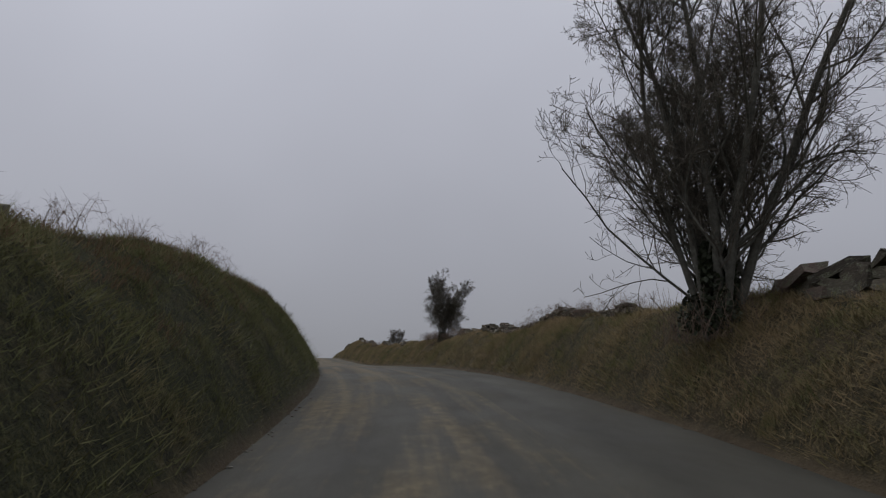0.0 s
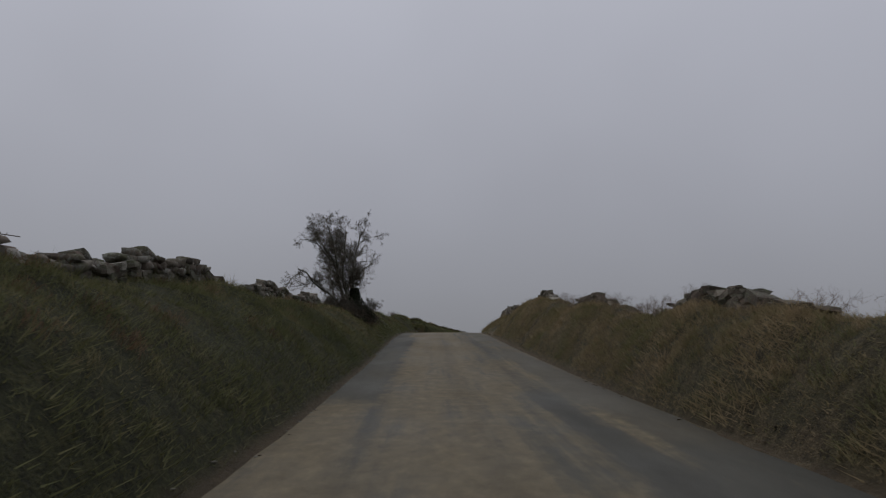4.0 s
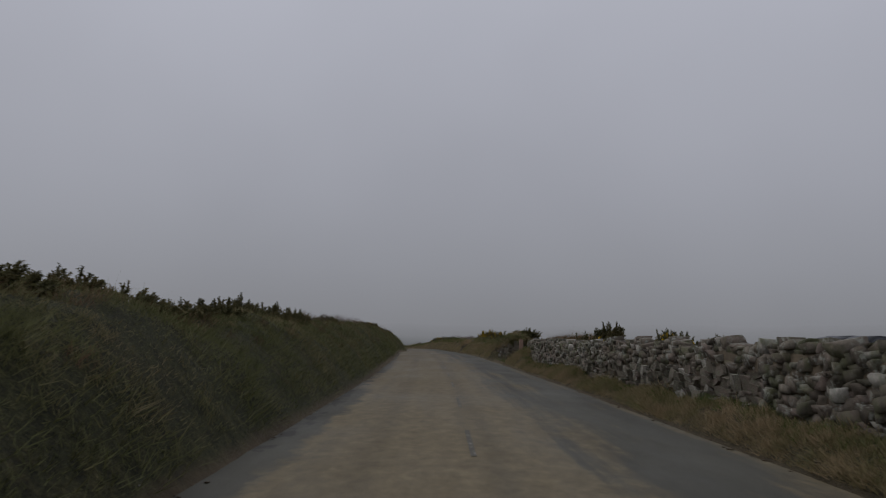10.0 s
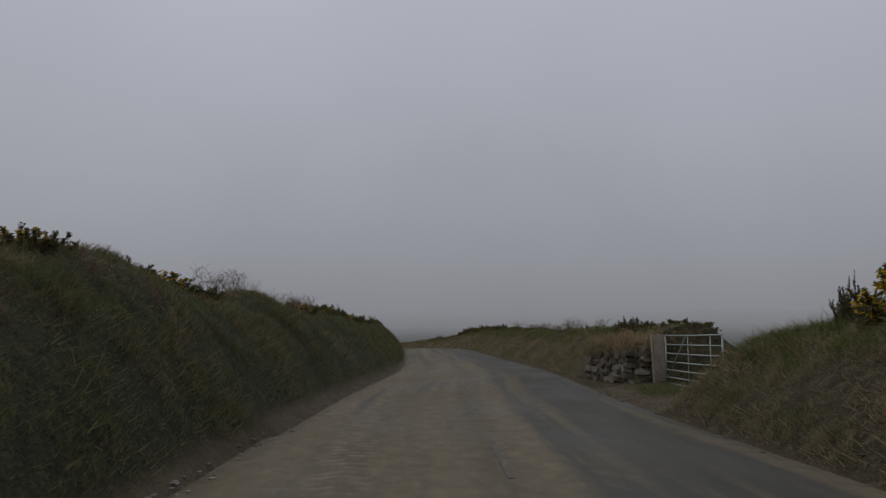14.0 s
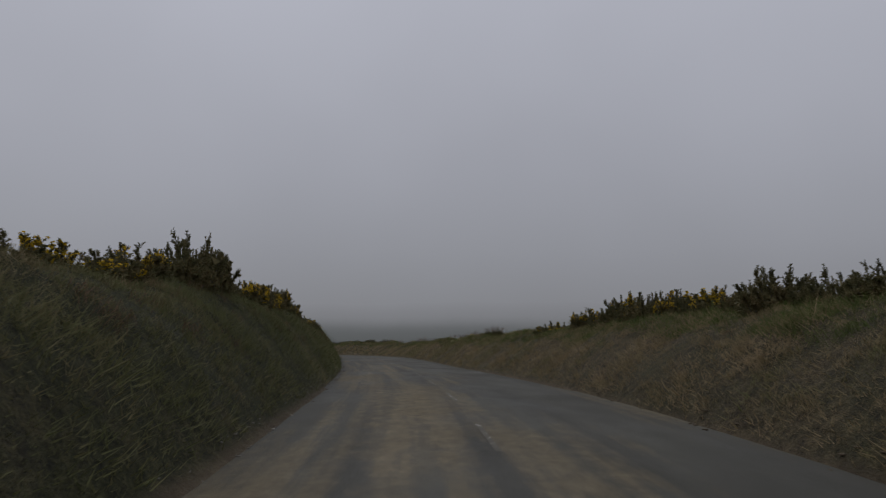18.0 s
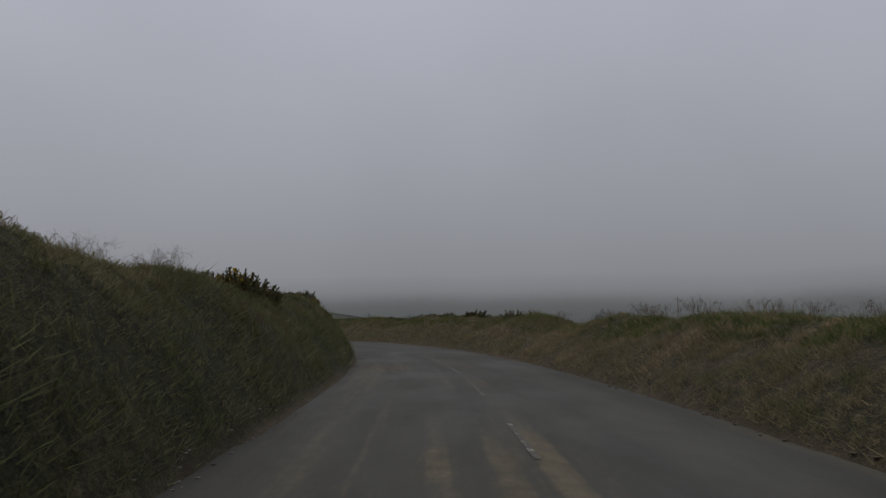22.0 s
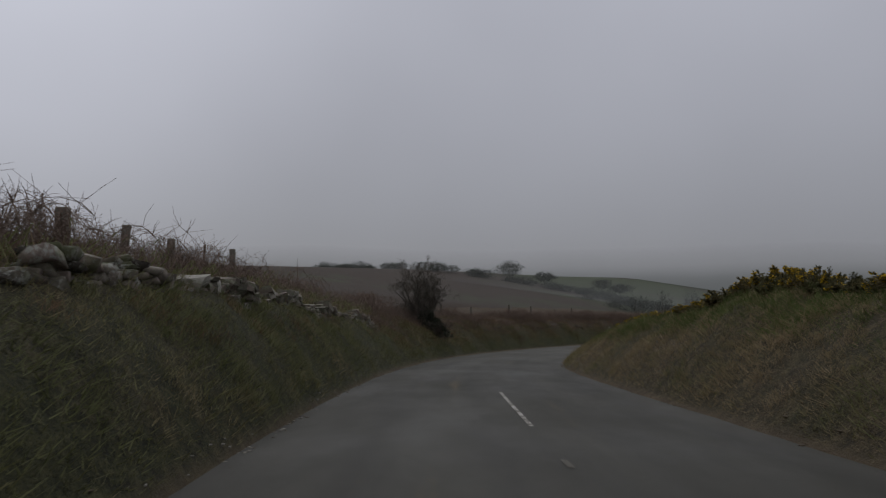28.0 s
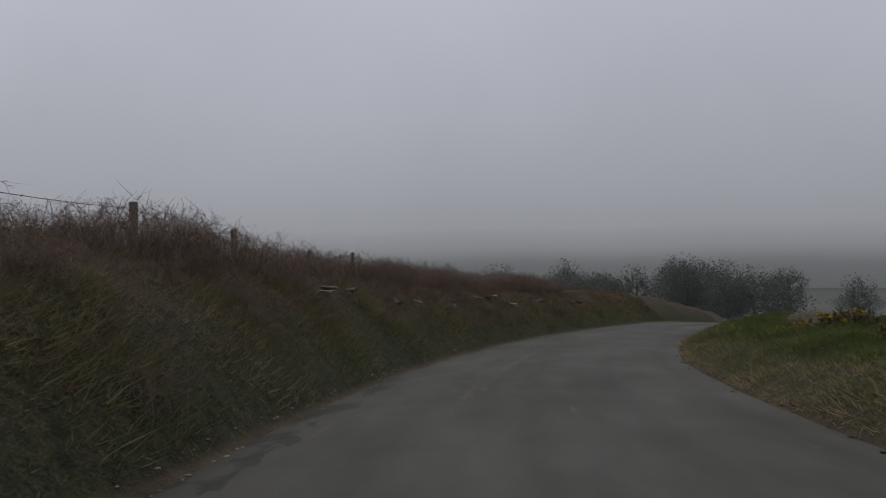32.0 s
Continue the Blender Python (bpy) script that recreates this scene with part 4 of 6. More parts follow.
def stone_wall(label, s0, s1, lat, bottom, top, size=(0.22, 0.5), row=(0.12, 0.22), near=None, seed=1, core=True, depth=0.34, spare=0.0):
    """A wall of rough stones in uneven courses along the road, lat metres from its centre."""
    rng = np.random.default_rng(seed)
    c, a = axis(s0)
    wall = thing("dry_stone_wall", label, "stone wall", "dry stone walls", Matrix.Translation(spot(s0, lat(s0), bottom(s0))))
    inv = wall.matrix_basis.inverted()
    side = 1 if lat(s0) > 0 else -1
    near = near or (s0, s1)
    joined_v, joined_f, base, parts = [], [], 0, 0
    level = np.zeros(int((s1 - s0) * 10) + 12)
    for k in range(30):
        s, any_placed = s0 + rng.uniform(0, 0.15), False
        while s < s1:
            w = rng.uniform(*size)
            hgt = rng.uniform(*row)
            i = int((s - s0) * 10)
            j = max(i + 1, int((s + w - s0) * 10))
            mid = s + w / 2
            low = bottom(mid) + float(level[i:j].mean())
            if low + hgt * 0.6 < top(mid) + 0.05 * math.sin(mid * 2.7):
                level[i:j] += hgt * 0.97
                any_placed = True
                if rng.random() >= spare:
                    l = lat(mid) + side * (rng.normal(0, 0.032) + 0.05 * k * 0.25)
                    m = Matrix.Translation(spot(mid, l, low + hgt / 2)) @ Matrix.Rotation(float(axis(mid)[1]) + rng.normal(0, 0.10), 4, "Z") @ Matrix.Rotation(rng.normal(0, 0.16), 4, "X") @ Matrix.Rotation(rng.normal(0, 0.12), 4, "Y") @ Matrix.Diagonal((depth * rng.uniform(0.85, 1.15), w * 1.10, hgt * 1.16, 1))
                    v = int(rng.integers(len(STONES)))
                    if near[0] <= mid <= near[1] and parts < 290:
                        child("stone", STONES[v], wall, "", inv @ m)
                        parts += 1
                    else:
                        mm = np.array(inv @ m)
                        joined_v.append(STONE_V[v][0] @ mm[:3, :3].T + mm[:3, 3])
                        joined_f.append(STONE_V[v][1] + base)
                        base += len(STONE_V[v][0])
            s += w * 0.98
        if not any_placed:
            break
    if joined_v:
        tagged(child("stonework", mesh_of("stonework", np.concatenate(joined_v), [np.concatenate(joined_f)], STONE), wall), kind="stuff")
    if core:
        ss = np.arange(s0 + 0.1, s1 - 0.1, 0.5)
        ring = []
        for s in ss:
            b, t, l = bottom(s) - 0.15, top(s) - 0.10, lat(s)
            for dl, h in ((-0.07, b), (-0.05, t - 0.07), (0.10, t), (0.40, t), (0.50, b)):
                ring.append(spot(s, l + side * dl, h))
        ring = np.array(ring) - np.array(wall.matrix_basis.translation)
        n = len(ss)
        i = np.arange(n - 1)[:, None] * 5 + np.arange(4)[None]
        i = i.ravel()
        child("rubble_core", mesh_of("rubble_core", ring, [np.stack([i, i + 1, i + 6, i + 5], 1), np.array([[0, 1, 2, 3, 4]]), np.array([[0, 1, 2, 3, 4]]) + 5 * (n - 1)], EARTH), wall, "dark rubble filling of the wall")
    return wall


def stone_cheek(label, s, l0, l1, bottom, top, seed, size=(0.22, 0.55), row=(0.11, 0.26)):
    """Rough stonework across the cut end of a bank, from l0 to l1, facing back along the road."""
    rng = np.random.default_rng(seed)
    wall = thing("stone_facing", label, "stone facing", "dry stone walls", Matrix.Translation(spot(s, l0, bottom)))
    inv = wall.matrix_basis.inverted()
    a, step = float(axis(s)[1]), 1 if l1 > l0 else -1
    z = bottom - 0.08
    while z < max(top(l0), top(l1)):
        hgt, l = rng.uniform(*row), l0 + step * rng.uniform(0, 0.2)
        while (l1 - l) * step > 0:
            w = rng.uniform(*size)
            mid = l + step * w / 2
            if z + hgt * 0.6 < top(mid) and rng.random() > 0.1:
                lean = 0.22 * (z - bottom) + rng.normal(0, 0.06)
                m = Matrix.Translation(spot(s + lean, mid, z + hgt / 2)) @ Matrix.Rotation(a + rng.normal(0, 0.2), 4, "Z") @ Matrix.Rotation(rng.normal(0, 0.12), 4, "Y") @ Matrix.Diagonal((w * 1.05, rng.uniform(0.3, 0.5), hgt * 1.1, 1))
                child("stone", STONES[int(rng.integers(len(STONES)))], wall, "", inv @ m)
            l += step * w
        z += hgt * 0.9
    return wall


def curve_of(*pairs):
    x, y = zip(*pairs)
    return lambda s: float(np.interp(s, x, y))


def crest_l(s):
    return -float(LEFT_CREST(s))


def crest_r(s):
    return float(RIGHT_CREST(s))


def gnd(lat, sink=0.06):
    return lambda s: float(ground_height(s, lat(s))) - sink


def facing(name):
    side, ss, ll = FACINGS[name]
    return lambda s: side * float(np.interp(s, ss, ll))


# the long wall beside the farm stretch
_lat = lambda s: crest_r(s) + 0.12
stone_wall("rough grey wall of large field stones above a grassy verge", 105.7, 133, _lat, gnd(_lat, 0.1), lambda s: float(np.interp(s, (106, 109, 112, 121, 129, 133), (1.75, 1.8, 1.92, 1.9, 1.72, 1.6))) + 0.09 * math.sin(s * 1.9) + 0.06 * math.sin(s * 4.3), (0.12, 0.42), (0.07, 0.21), (116, 125), 3, depth=0.4)
stone_wall("long grey lichened dry stone wall above a grassy verge", 133, 181.6, _lat, gnd(_lat, 0.1), lambda s: float(np.interp(s, (133, 136, 146, 165, 182), (1.6, 1.5, 1.28, 1.24, 1.2))) + 0.05 * math.sin(s * 2.3), (0.10, 0.34), (0.06, 0.17), (152, 164), 33)
# low walls along the crests of the climbing lane
_lat = lambda s: crest_r(s) + 0.15
stone_wall("low mossy wall of flat stones on the bank", 3, 10.0, _lat, gnd(_lat, 0.1), curve_of((3, 1.75), (6, 1.84), (9.0, 1.95), (9.9, 1.9)), (0.3, 0.7), (0.1, 0.2), None, 4)
stone_wall("low tumbled wall of dark flat stones on the bank", 15.5, 38, _lat, gnd(_lat, 0.08), lambda s: float(ground_height(s, crest_r(s))) + 0.22 + 0.09 * math.sin(s * 0.9 + 1) + 0.05 * math.sin(s * 2.3), (0.15, 0.45), (0.05, 0.12), None, 5)
stone_wall("scattered flat stones along the top of the bank", 43, 95, _lat, gnd(_lat, 0.08), lambda s: float(ground_height(s, crest_r(s))) + 0.10 + 0.20 * math.sin(s * 0.55 + 3.6), (0.2, 0.6), (0.06, 0.14), None, 6)
_latl = lambda s: crest_l(s) - 0.15
stone_wall("flat coping stones on top of the bank", 4, 52, _latl, gnd(_latl, 0.08), lambda s: float(ground_height(s, crest_l(s))) + 0.02 + 0.16 * math.sin(s * 0.5 + 5.2), (0.3, 0.8), (0.08, 0.16), None, 7)
stone_wall("low row of grey flat stones on the bank", 58, 90, _latl, gnd(_latl, 0.08), lambda s: float(ground_height(s, crest_l(s))) + 0.40 + 0.06 * math.sin(s * 0.8) + 0.05 * math.sin(s * 2.1), (0.16, 0.5), (0.06, 0.14), None, 8)
stone_wall("low grassy row of stones on the bank", 95, 112.8, _latl, gnd(_latl, 0.08), lambda s: float(ground_height(s, crest_l(s))) + 0.24 + 0.14 * math.sin(s * 1.1), (0.3, 0.7), (0.1, 0.2), None, 9)
# broken stonework at the gateways
stone_cheek("collapsed stone facing of the bank beside the wooden gate", 118.15, -5.0, -7.0, 0.0, curve_of((-7.0, 1.4), (-5.9, 1.3), (-5.0, 0.95)), 10, (0.16, 0.42), (0.08, 0.2))
_l = facing("open_gateway")
stone_wall("stone facing at the end of the bank behind the gatepost", 131.0, 132.5, _l, lambda s: 0.0, curve_of((131.0, 0.8), (133.6, 0.6)), (0.22, 0.45), (0.11, 0.2), None, 11)
_l = facing("granite_post")
stone_wall("stone facing at the end of the bank behind the granite post", 187.4, 189.9, _l, lambda s: 0.05, curve_of((187.4, 1.15), (189, 0.98), (190, 0.75)), (0.25, 0.55), (0.08, 0.15), None, 12)
stone_cheek("stone facing of the bank inside the gateway behind the granite post", 187.45, 4.3, 6.7, 0.0, curve_of((4.3, 1.12), (5.6, 1.05), (6.7, 0.6)), 17, (0.2, 0.5), (0.09, 0.2))
_l = facing("steel_gate")
stone_wall("squared stone facing at the end of the bank by the gate", 222.0, 225.2, _l, lambda s: 0.02, curve_of((222.0, 0.98), (225.4, 0.8)), (0.28, 0.6), (0.09, 0.16), None, 13)
stone_wall("low field wall behind the steel gate", 96, 106.6, lambda s: 9.0, lambda s: float(ground_height(s, 9.0)) - 0.1, lambda s: 1.35 + 0.15 * math.sin(s * 1.3), (0.3, 0.6), (0.14, 0.24), None, 14)
# ruined wall on the bank before the last bend
_l = lambda s: -float(LEFT_EDGE(s)) - 1.72
stone_wall("ruined mossy wall of tumbled boulders half buried in the bank", 397, 424, _l, gnd(_l, 0.22), lambda s: float(np.interp(s, (397, 402, 408, 411, 415, 424), (1.80, 1.95, 2.02, 2.10, 1.98, 1.85))) + 0.12 * math.sin(s * 1.3) + 0.08 * math.sin(s * 2.9), (0.12, 0.38), (0.06, 0.2), (405, 417), 15, spare=0.12, depth=0.44)
_l = lambda s: -float(LEFT_EDGE(s)) - 1.55
stone_wall("broken pale stones showing in the bank", 447, 490, _l, gnd(_l, 0.17), lambda s: float(ground_height(s, _l(s))) + 0.08 + 0.12 * math.sin(s * 1.7) + 0.10 * math.sin(s * 0.37 + 1), (0.10, 0.24), (0.05, 0.11), None, 16, core=False, spare=0.9)


# ---- posts, gates, wires ----
def fence_post(s, l, tall, wide=0.10, round_post=False, tilt=(0, 0), label="weathered wooden fence post on the bank", sink=0.3, base=None, group="fence posts", mat=None):
    p, a = on_ground(s, l)
    if base is not None:
        p = Vector(spot(s, l, base))
    m = Matrix.Translation(p) @ Matrix.Rotation(a, 4, "Z") @ Matrix.Rotation(radians(tilt[0]), 4, "X") @ Matrix.Rotation(radians(tilt[1]), 4, "Y")
    post = thing("fence_post", label, "fence post", group, m)
    if round_post:
        bm = pole_bm([(0, 0, -sink), (0.004, 0, tall * 0.5), (0, 0.003, tall - 0.02), (0, 0, tall)], wide / 2, 10)
    else:
        bm = box_bm(wide, wide * 0.9, tall + sink, wide * 0.08, (0, 0, (tall - sink) / 2))
    for v in bm.verts:
        v.co.x += 0.006 * math.sin(v.co.z * 9 + s)
    part("shaft", bm, mat or WOOD, post)
    for h in (0.45, 0.8):
        if h < tall:
            part("staple", box_bm(0.012, 0.03, 0.02, 0, (wide / 2, 0, tall * h)), WIRE, post)
    return post


def gatepost(name, s, l, tall, wide, deep, mat, label, base=0.0, tilt=0.0, turn=0.0, domed=False):
    m = Matrix.Translation(spot(s, l, base)) @ Matrix.Rotation(float(axis(s)[1]) + radians(turn), 4, "Z") @ Matrix.Rotation(radians(tilt), 4, "Y")
    post = thing(name, label, "gatepost", "gateposts", m)
    if domed:
        bm = pole_bm([(0, 0, -0.3), (0, 0, tall * 0.5), (0, 0, tall - 0.05), (0, 0, tall)], wide / 2, 12)
        for v in bm.verts:
            if v.co.z > tall - 0.01:
                v.co.x, v.co.y = v.co.x * 0.82, v.co.y * 0.82
    else:
        bm = box_bm(wide, deep, tall + 0.3, 0.025, (0, 0, (tall - 0.3) / 2), 2)
        rng = random.Random(int(s))
        for v in bm.verts:
            v.co.x += rng.uniform(-0.008, 0.008) + 0.015 * math.sin(v.co.z * 4 + s)
            v.co.y += rng.uniform(-0.008, 0.008)
    part("shaft", bm, mat, post)
    for h in (0.3, 0.82):
        part("hinge_pin", pole_bm([(0, deep / 2 - 0.01, tall * h), (0, deep / 2 + 0.07, tall * h), (0, deep / 2 + 0.07, tall * h + 0.08)], 0.012, 6), WIRE, post, "rusty iron hinge pin")
    return post


def field_gate(sa, la, sb, lb, tall, bars, mat, label, base=0.1, stays=(0.36, 0.7), thick=0.016):
    """A tubular gate hung between two places beside the road."""
    a, b = Vector(spot(sa, la, base)), Vector(spot(sb, lb, base))
    wide = (b - a).length
    x = (b - a).normalized()
    y = Vector((0, 0, 1)).cross(x).normalized()
    z = x.cross(y)
    m = Matrix.Translation(a) @ Matrix((x, y, z)).transposed().to_4x4()
    gate = thing("field_gate", label, "gate", "field gates", m)
    part("hanging_stile", pole_bm([(0, 0, 0), (0, 0, tall)], thick * 1.2), mat, gate)
    part("closing_stile", pole_bm([(wide, 0, 0), (wide, 0, tall)], thick * 1.2), mat, gate)
    for i in range(bars):
        h = tall * (i / (bars - 1)) ** 1.15
        part("rail", pole_bm([(0, 0, h), (wide / 2, 0, h - 0.008), (wide, 0, h)], thick), mat, gate)
    for f in stays:
        part("upright", pole_bm([(wide * f, 0.022, 0), (wide * f, 0.022, tall)], thick * 0.8), mat, gate)
    part("brace", pole_bm([(0.03, -0.024, 0.03), (wide * stays[0], -0.024, tall - 0.03)], thick * 0.7), mat, gate)
    part("latch", box_bm(0.10, 0.03, 0.04, 0.006, (wide - 0.08, 0.045, tall * 0.72)), mat, gate, "steel spring latch")
    return gate


def wire_line(points, label, barbs=True):
    """Strands strung from post to post, sagging a little."""
    origin = Vector(points[0])
    holder = thing("barbed_wire", label, "wire", "", Matrix.Translation(origin))
    line = []
    for p, q in zip(points[:-1], points[1:]):
        for i in range(8):
            f = i / 8
            line.append(Vector(p).lerp(Vector(q), f) - origin - Vector((0, 0, 0.10 * math.sin(math.pi * f))))
    line.append(Vector(points[-1]) - origin)
    v, f = tubes([(line, np.full(len(line), 0.006))], 4)
    child("strand", mesh_of("strand", v, [f], WIRE), holder)
    if barbs:
        lines = []
        for p, q in zip(line[:-1], line[1:]):
            c = (p + q) / 2
            lines.append(([c + Vector((0.02, 0, 0.025)), c - Vector((0.02, 0, 0.025))], [0.004, 0.004]))
        v, f = tubes(lines, 3)
        tagged(child("barbwork", mesh_of("barbwork", v, [f], WIRE), holder), kind="stuff")


def top_of(post, tall, f=0.85):
    return post.matrix_basis @ Vector((0, 0, tall * f))


# steel gate and posts on the climbing lane
gatepost("gatepost", 106.1, 6.85, 1.95, 0.26, 0.26, WOOD, "tall dark weathered timber gatepost with a rounded top", 0.3, domed=True)
gatepost("gatepost", 101.0, 7.3, 1.6, 0.17, 0.17, WOOD, "pale round timber gatepost", 0.15, domed=True)
field_gate(105.85, 6.85, 101.3, 7.15, 1.12, 7, STEEL, "galvanised seven-bar steel field gate, closed", 0.38)
tops = []
for s, l, top, w, rnd in ((109.2, 5.9, 2.21, 0.13, False), (110.9, 5.3, 2.15, 0.11, False), (119.6, 5.05, 2.42, 0.12, False), (122.9, 5.0, 2.12, 0.11, False), (127.6, 4.95, 2.3, 0.045, True)):
    base = float(np.interp(s, (106, 112, 121, 129), (1.45, 1.85, 1.75, 1.5))) - 0.25
    tall = top - base
    tops.append(top_of(fence_post(s, l, tall, w, rnd, (random.uniform(-3, 3), random.uniform(-4, 4)), "weathered fence post behind the stone wall", base=base), tall))
wire_line(tops, "slack barbed wire between posts above the wall")
# wooden gate and its posts
gatepost("gatepost", 114.4, -6.35, 1.66, 0.36, 0.36, GREY_STONE, "thick round stone gatepost with a domed top", 0.05, domed=True)
gatepost("gatepost", 118.4, -6.95, 1.58, 0.20, 0.20, WOOD, "square timber gatepost with a flat cap", 0.05, 2)
field_gate(114.6, -6.4, 118.25, -6.92, 1.2, 4, WOOD, "old wooden field gate, closed", 0.25, (0.35, 0.68), 0.03)
tops = []
for s, l, tall, w, tilt in ((119.0, -6.8, 1.45, 0.10, (0, 4)), (120.3, -6.75, 0.75, 0.12, (0, -9)), (122.2, -6.2, 0.45, 0.10, (0, 5))):
    tops.append(top_of(fence_post(s, l, tall, w, False, tilt, "leaning weathered fence post beside the gate"), tall))
wire_line(tops, "slack barbed wire beside the wooden gate")
# open gateway into the ploughed field
gatepost("gatepost", 130.65, -5.68, 1.22, 0.19, 0.19, GRANITE, "short square granite gatepost at an open gateway", 0.0)
# gateway with a single granite post
gatepost("gatepost", 187.0, 4.66, 1.36, 0.2, 0.2, PINK_GRANITE, "square pinkish granite gatepost at an open gateway", -0.08, turn=18)
# steel gate across the flat stretch
gatepost("gatepost", 221.8, 4.5, 1.3, 0.28, 0.28, GRANITE, "leaning square granite gatepost beside a steel gate", 0.0, -2)
field_gate(221.5, 4.6, 218.0, 4.8, 1.12, 7, STEEL, "galvanised seven-bar steel field gate, closed", 0.14, (0.42, 0.8))
# rail fence behind the bank by the second steel gate
for s in (212.1, 213.5, 214.9):
    fence_post(s, 6.5, 0.85, 0.09, False, (0, 1), "weathered post of a rail fence behind the bank", base=0.75, group="rail fence posts")
for h in (1.2, 1.5):
    rail = thing("fence_rail", "weathered wooden rail of a fence behind the bank", "fence rail", "fence rails", Matrix.Translation(spot(213.5, 6.43, h)) @ Matrix.Rotation(float(axis(213.5)[1]), 4, "Z"))
    part("plank", box_bm(0.04, 3.1, 0.09, 0.006), WOOD, rail)
# posts along the crest of the lower lane
tops = []
for i, (s, l, tall, w, rnd) in enumerate(((402.0, -7.1, 1.1, 0.13, False), (406.4, -7.2, 1.42, 0.2, False), (408.6, -7.2, 1.52, 0.14, False), (411.3, -7.3, 1.44, 0.15, False), (413.6, -7.3, 1.54, 0.06, True), (416.1, -7.3, 1.76, 0.15, False), (426, -7.6, 1.1, 0.12, False), (434, -7.5, 1.1, 0.12, False), (443.5, -7.5, 1.0, 0.12, False), (444.9, -7.6, 1.05, 0.12, False), (449.7, -7.5, 0.95, 0.12, False), (456.3, -7.5, 1.25, 0.13, False), (460.5, -7.6, 1.2, 0.12, False), (464.7, -7.5, 1.1, 0.12, False), (467.7, -7.6, 1.2, 0.11, False), (476, -7.6, 1.0, 0.11, False), (486, -7.6, 1.0, 0.11, False))):
    post = fence_post(s, l, tall, w, rnd, (random.uniform(-4, 4), random.uniform(-5, 5)), "grey weathered fence post standing in brambles" if not rnd else "thin dark metal fence post in brambles", group="fence posts on the lower bank", mat=WIRE if rnd else None)
    tops.append((top_of(post, tall, 0.9), top_of(post, tall, 0.55)))
wire_line([p for p, _ in tops], "top strand of barbed wire along the bank")
wire_line([q for _, q in tops], "lower strand of barbed wire along the bank")
for s, l, tall in ((46.0, -5.7, 0.9), (72.5, -5.9, 0.65), (88, 4.8, 0.4), (91, 4.9, 0.35), (30, -5.6, 0.6)):
    fence_post(s, l, tall, 0.11, False, (2, 6 if l < 0 else -3), "grey fence post among stones on the bank")
wire_line([Vector(spot(s, -5.75, float(ground_height(s, -5.75)) + 0.6 + 0.1 * math.sin(s))) for s in (38, 42, 46, 50, 55, 60)], "slack barbed wire over the bank")


# ---- gorse, brambles ----
def gorse_parts(seed, r=0.8, tall=0.9, shoots=46, flowers=0):
    """Branching shoots, each finger bristling with short spines; yellow flowers near their ends."""
    rng = np.random.default_rng(seed)
    stems, sv, fv = [], [], []

    def finger(p, d, size, thick, count, bloom):
        f = rng.random(count)
        out = rng.normal(size=(count, 3))
        out -= d * (out @ d)[:, None]
        out /= np.linalg.norm(out, axis=1, keepdims=True)
        out = out + d * rng.uniform(0.2, 1.0, count)[:, None]
        out /= np.linalg.norm(out, axis=1, keepdims=True)
        c = p + d * (f * size)[:, None]
        length = thick * rng.uniform(0.7, 1.25, count)[:, None] * (1.1 - 0.35 * f[:, None])
        w = np.cross(out, rng.normal(size=(count, 3)))
        w *= 0.0095 / np.linalg.norm(w, axis=1, keepdims=True)
        sv.append(np.stack([c - w, c + w, c + out * length], 1))
        if bloom:
            n = 10
            c = p + d * (rng.uniform(0.3, 0.95, n) * size)[:, None] + rng.normal(0, 0.022, (n, 3))
            e1, e2 = rng.normal(0, 0.013, (n, 3)), rng.normal(0, 0.013, (n, 3))
            fv.append(np.stack([c - e1 - e2, c + e1 - e2, c + e1 + e2, c - e1 + e2], 1))

    for i in range(shoots):
        a, q = rng.uniform(0, 6.283), math.sqrt(rng.random())
        root = np.array([math.cos(a) * q * r * 0.7, math.sin(a) * q * r * 0.7, -0.05])
        reach = tall * (1 - 0.55 * q * q) * rng.uniform(0.7, 1.1)
        d = np.array([math.cos(a) * q * 0.55, math.sin(a) * q * 0.55, 1.0]) + rng.normal(0, 0.16, 3)
        d /= np.linalg.norm(d)
        pts = root + d * reach * np.linspace(0, 1, 4)[:, None]
        stems.append((pts, np.linspace(0.012, 0.004, 4)))
        bloom = flowers and rng.random() < flowers
        finger(root + d * reach * 0.45, d, reach * 0.6, 0.055, 110, bloom)
        for j in range(7):
            f = rng.uniform(0.35, 0.92)
            e = d + rng.normal(0, 0.55, 3) + [0, 0, 0.15]
            e /= np.linalg.norm(e)
            p = root + d * reach * f
            size = rng.uniform(0.10, 0.22) * (1.25 - 0.5 * f)
            finger(p, e, size, 0.048, 38, bloom and rng.random() < 0.7)
        # dense dark inside
        c = root + d * reach * rng.uniform(0.15, 0.62, 60)[:, None] + rng.normal(0, 0.07, (60, 3))
        e = rng.normal(0, 0.035, (2, 60, 3))
        sv.append(np.stack([c - e[0] * 0.5, c + e[0] * 0.5, c + e[1] * 1.6], 1))
    sv = np.concatenate(sv).reshape(-1, 3)
    spiny = mesh_of("foliage", sv, [np.arange(len(sv)).reshape(-1, 3)], GORSE)
    v, f = tubes(stems, 4)
    woody = mesh_of("woody_base", v, [f], TWIG)
    bloom = None
    if fv:
        fv = np.concatenate(fv).reshape(-1, 3)
        bloom = mesh_of("blossom", fv, [np.arange(len(fv)).reshape(-1, 4)], FLOWER)
    return spiny, woody, bloom


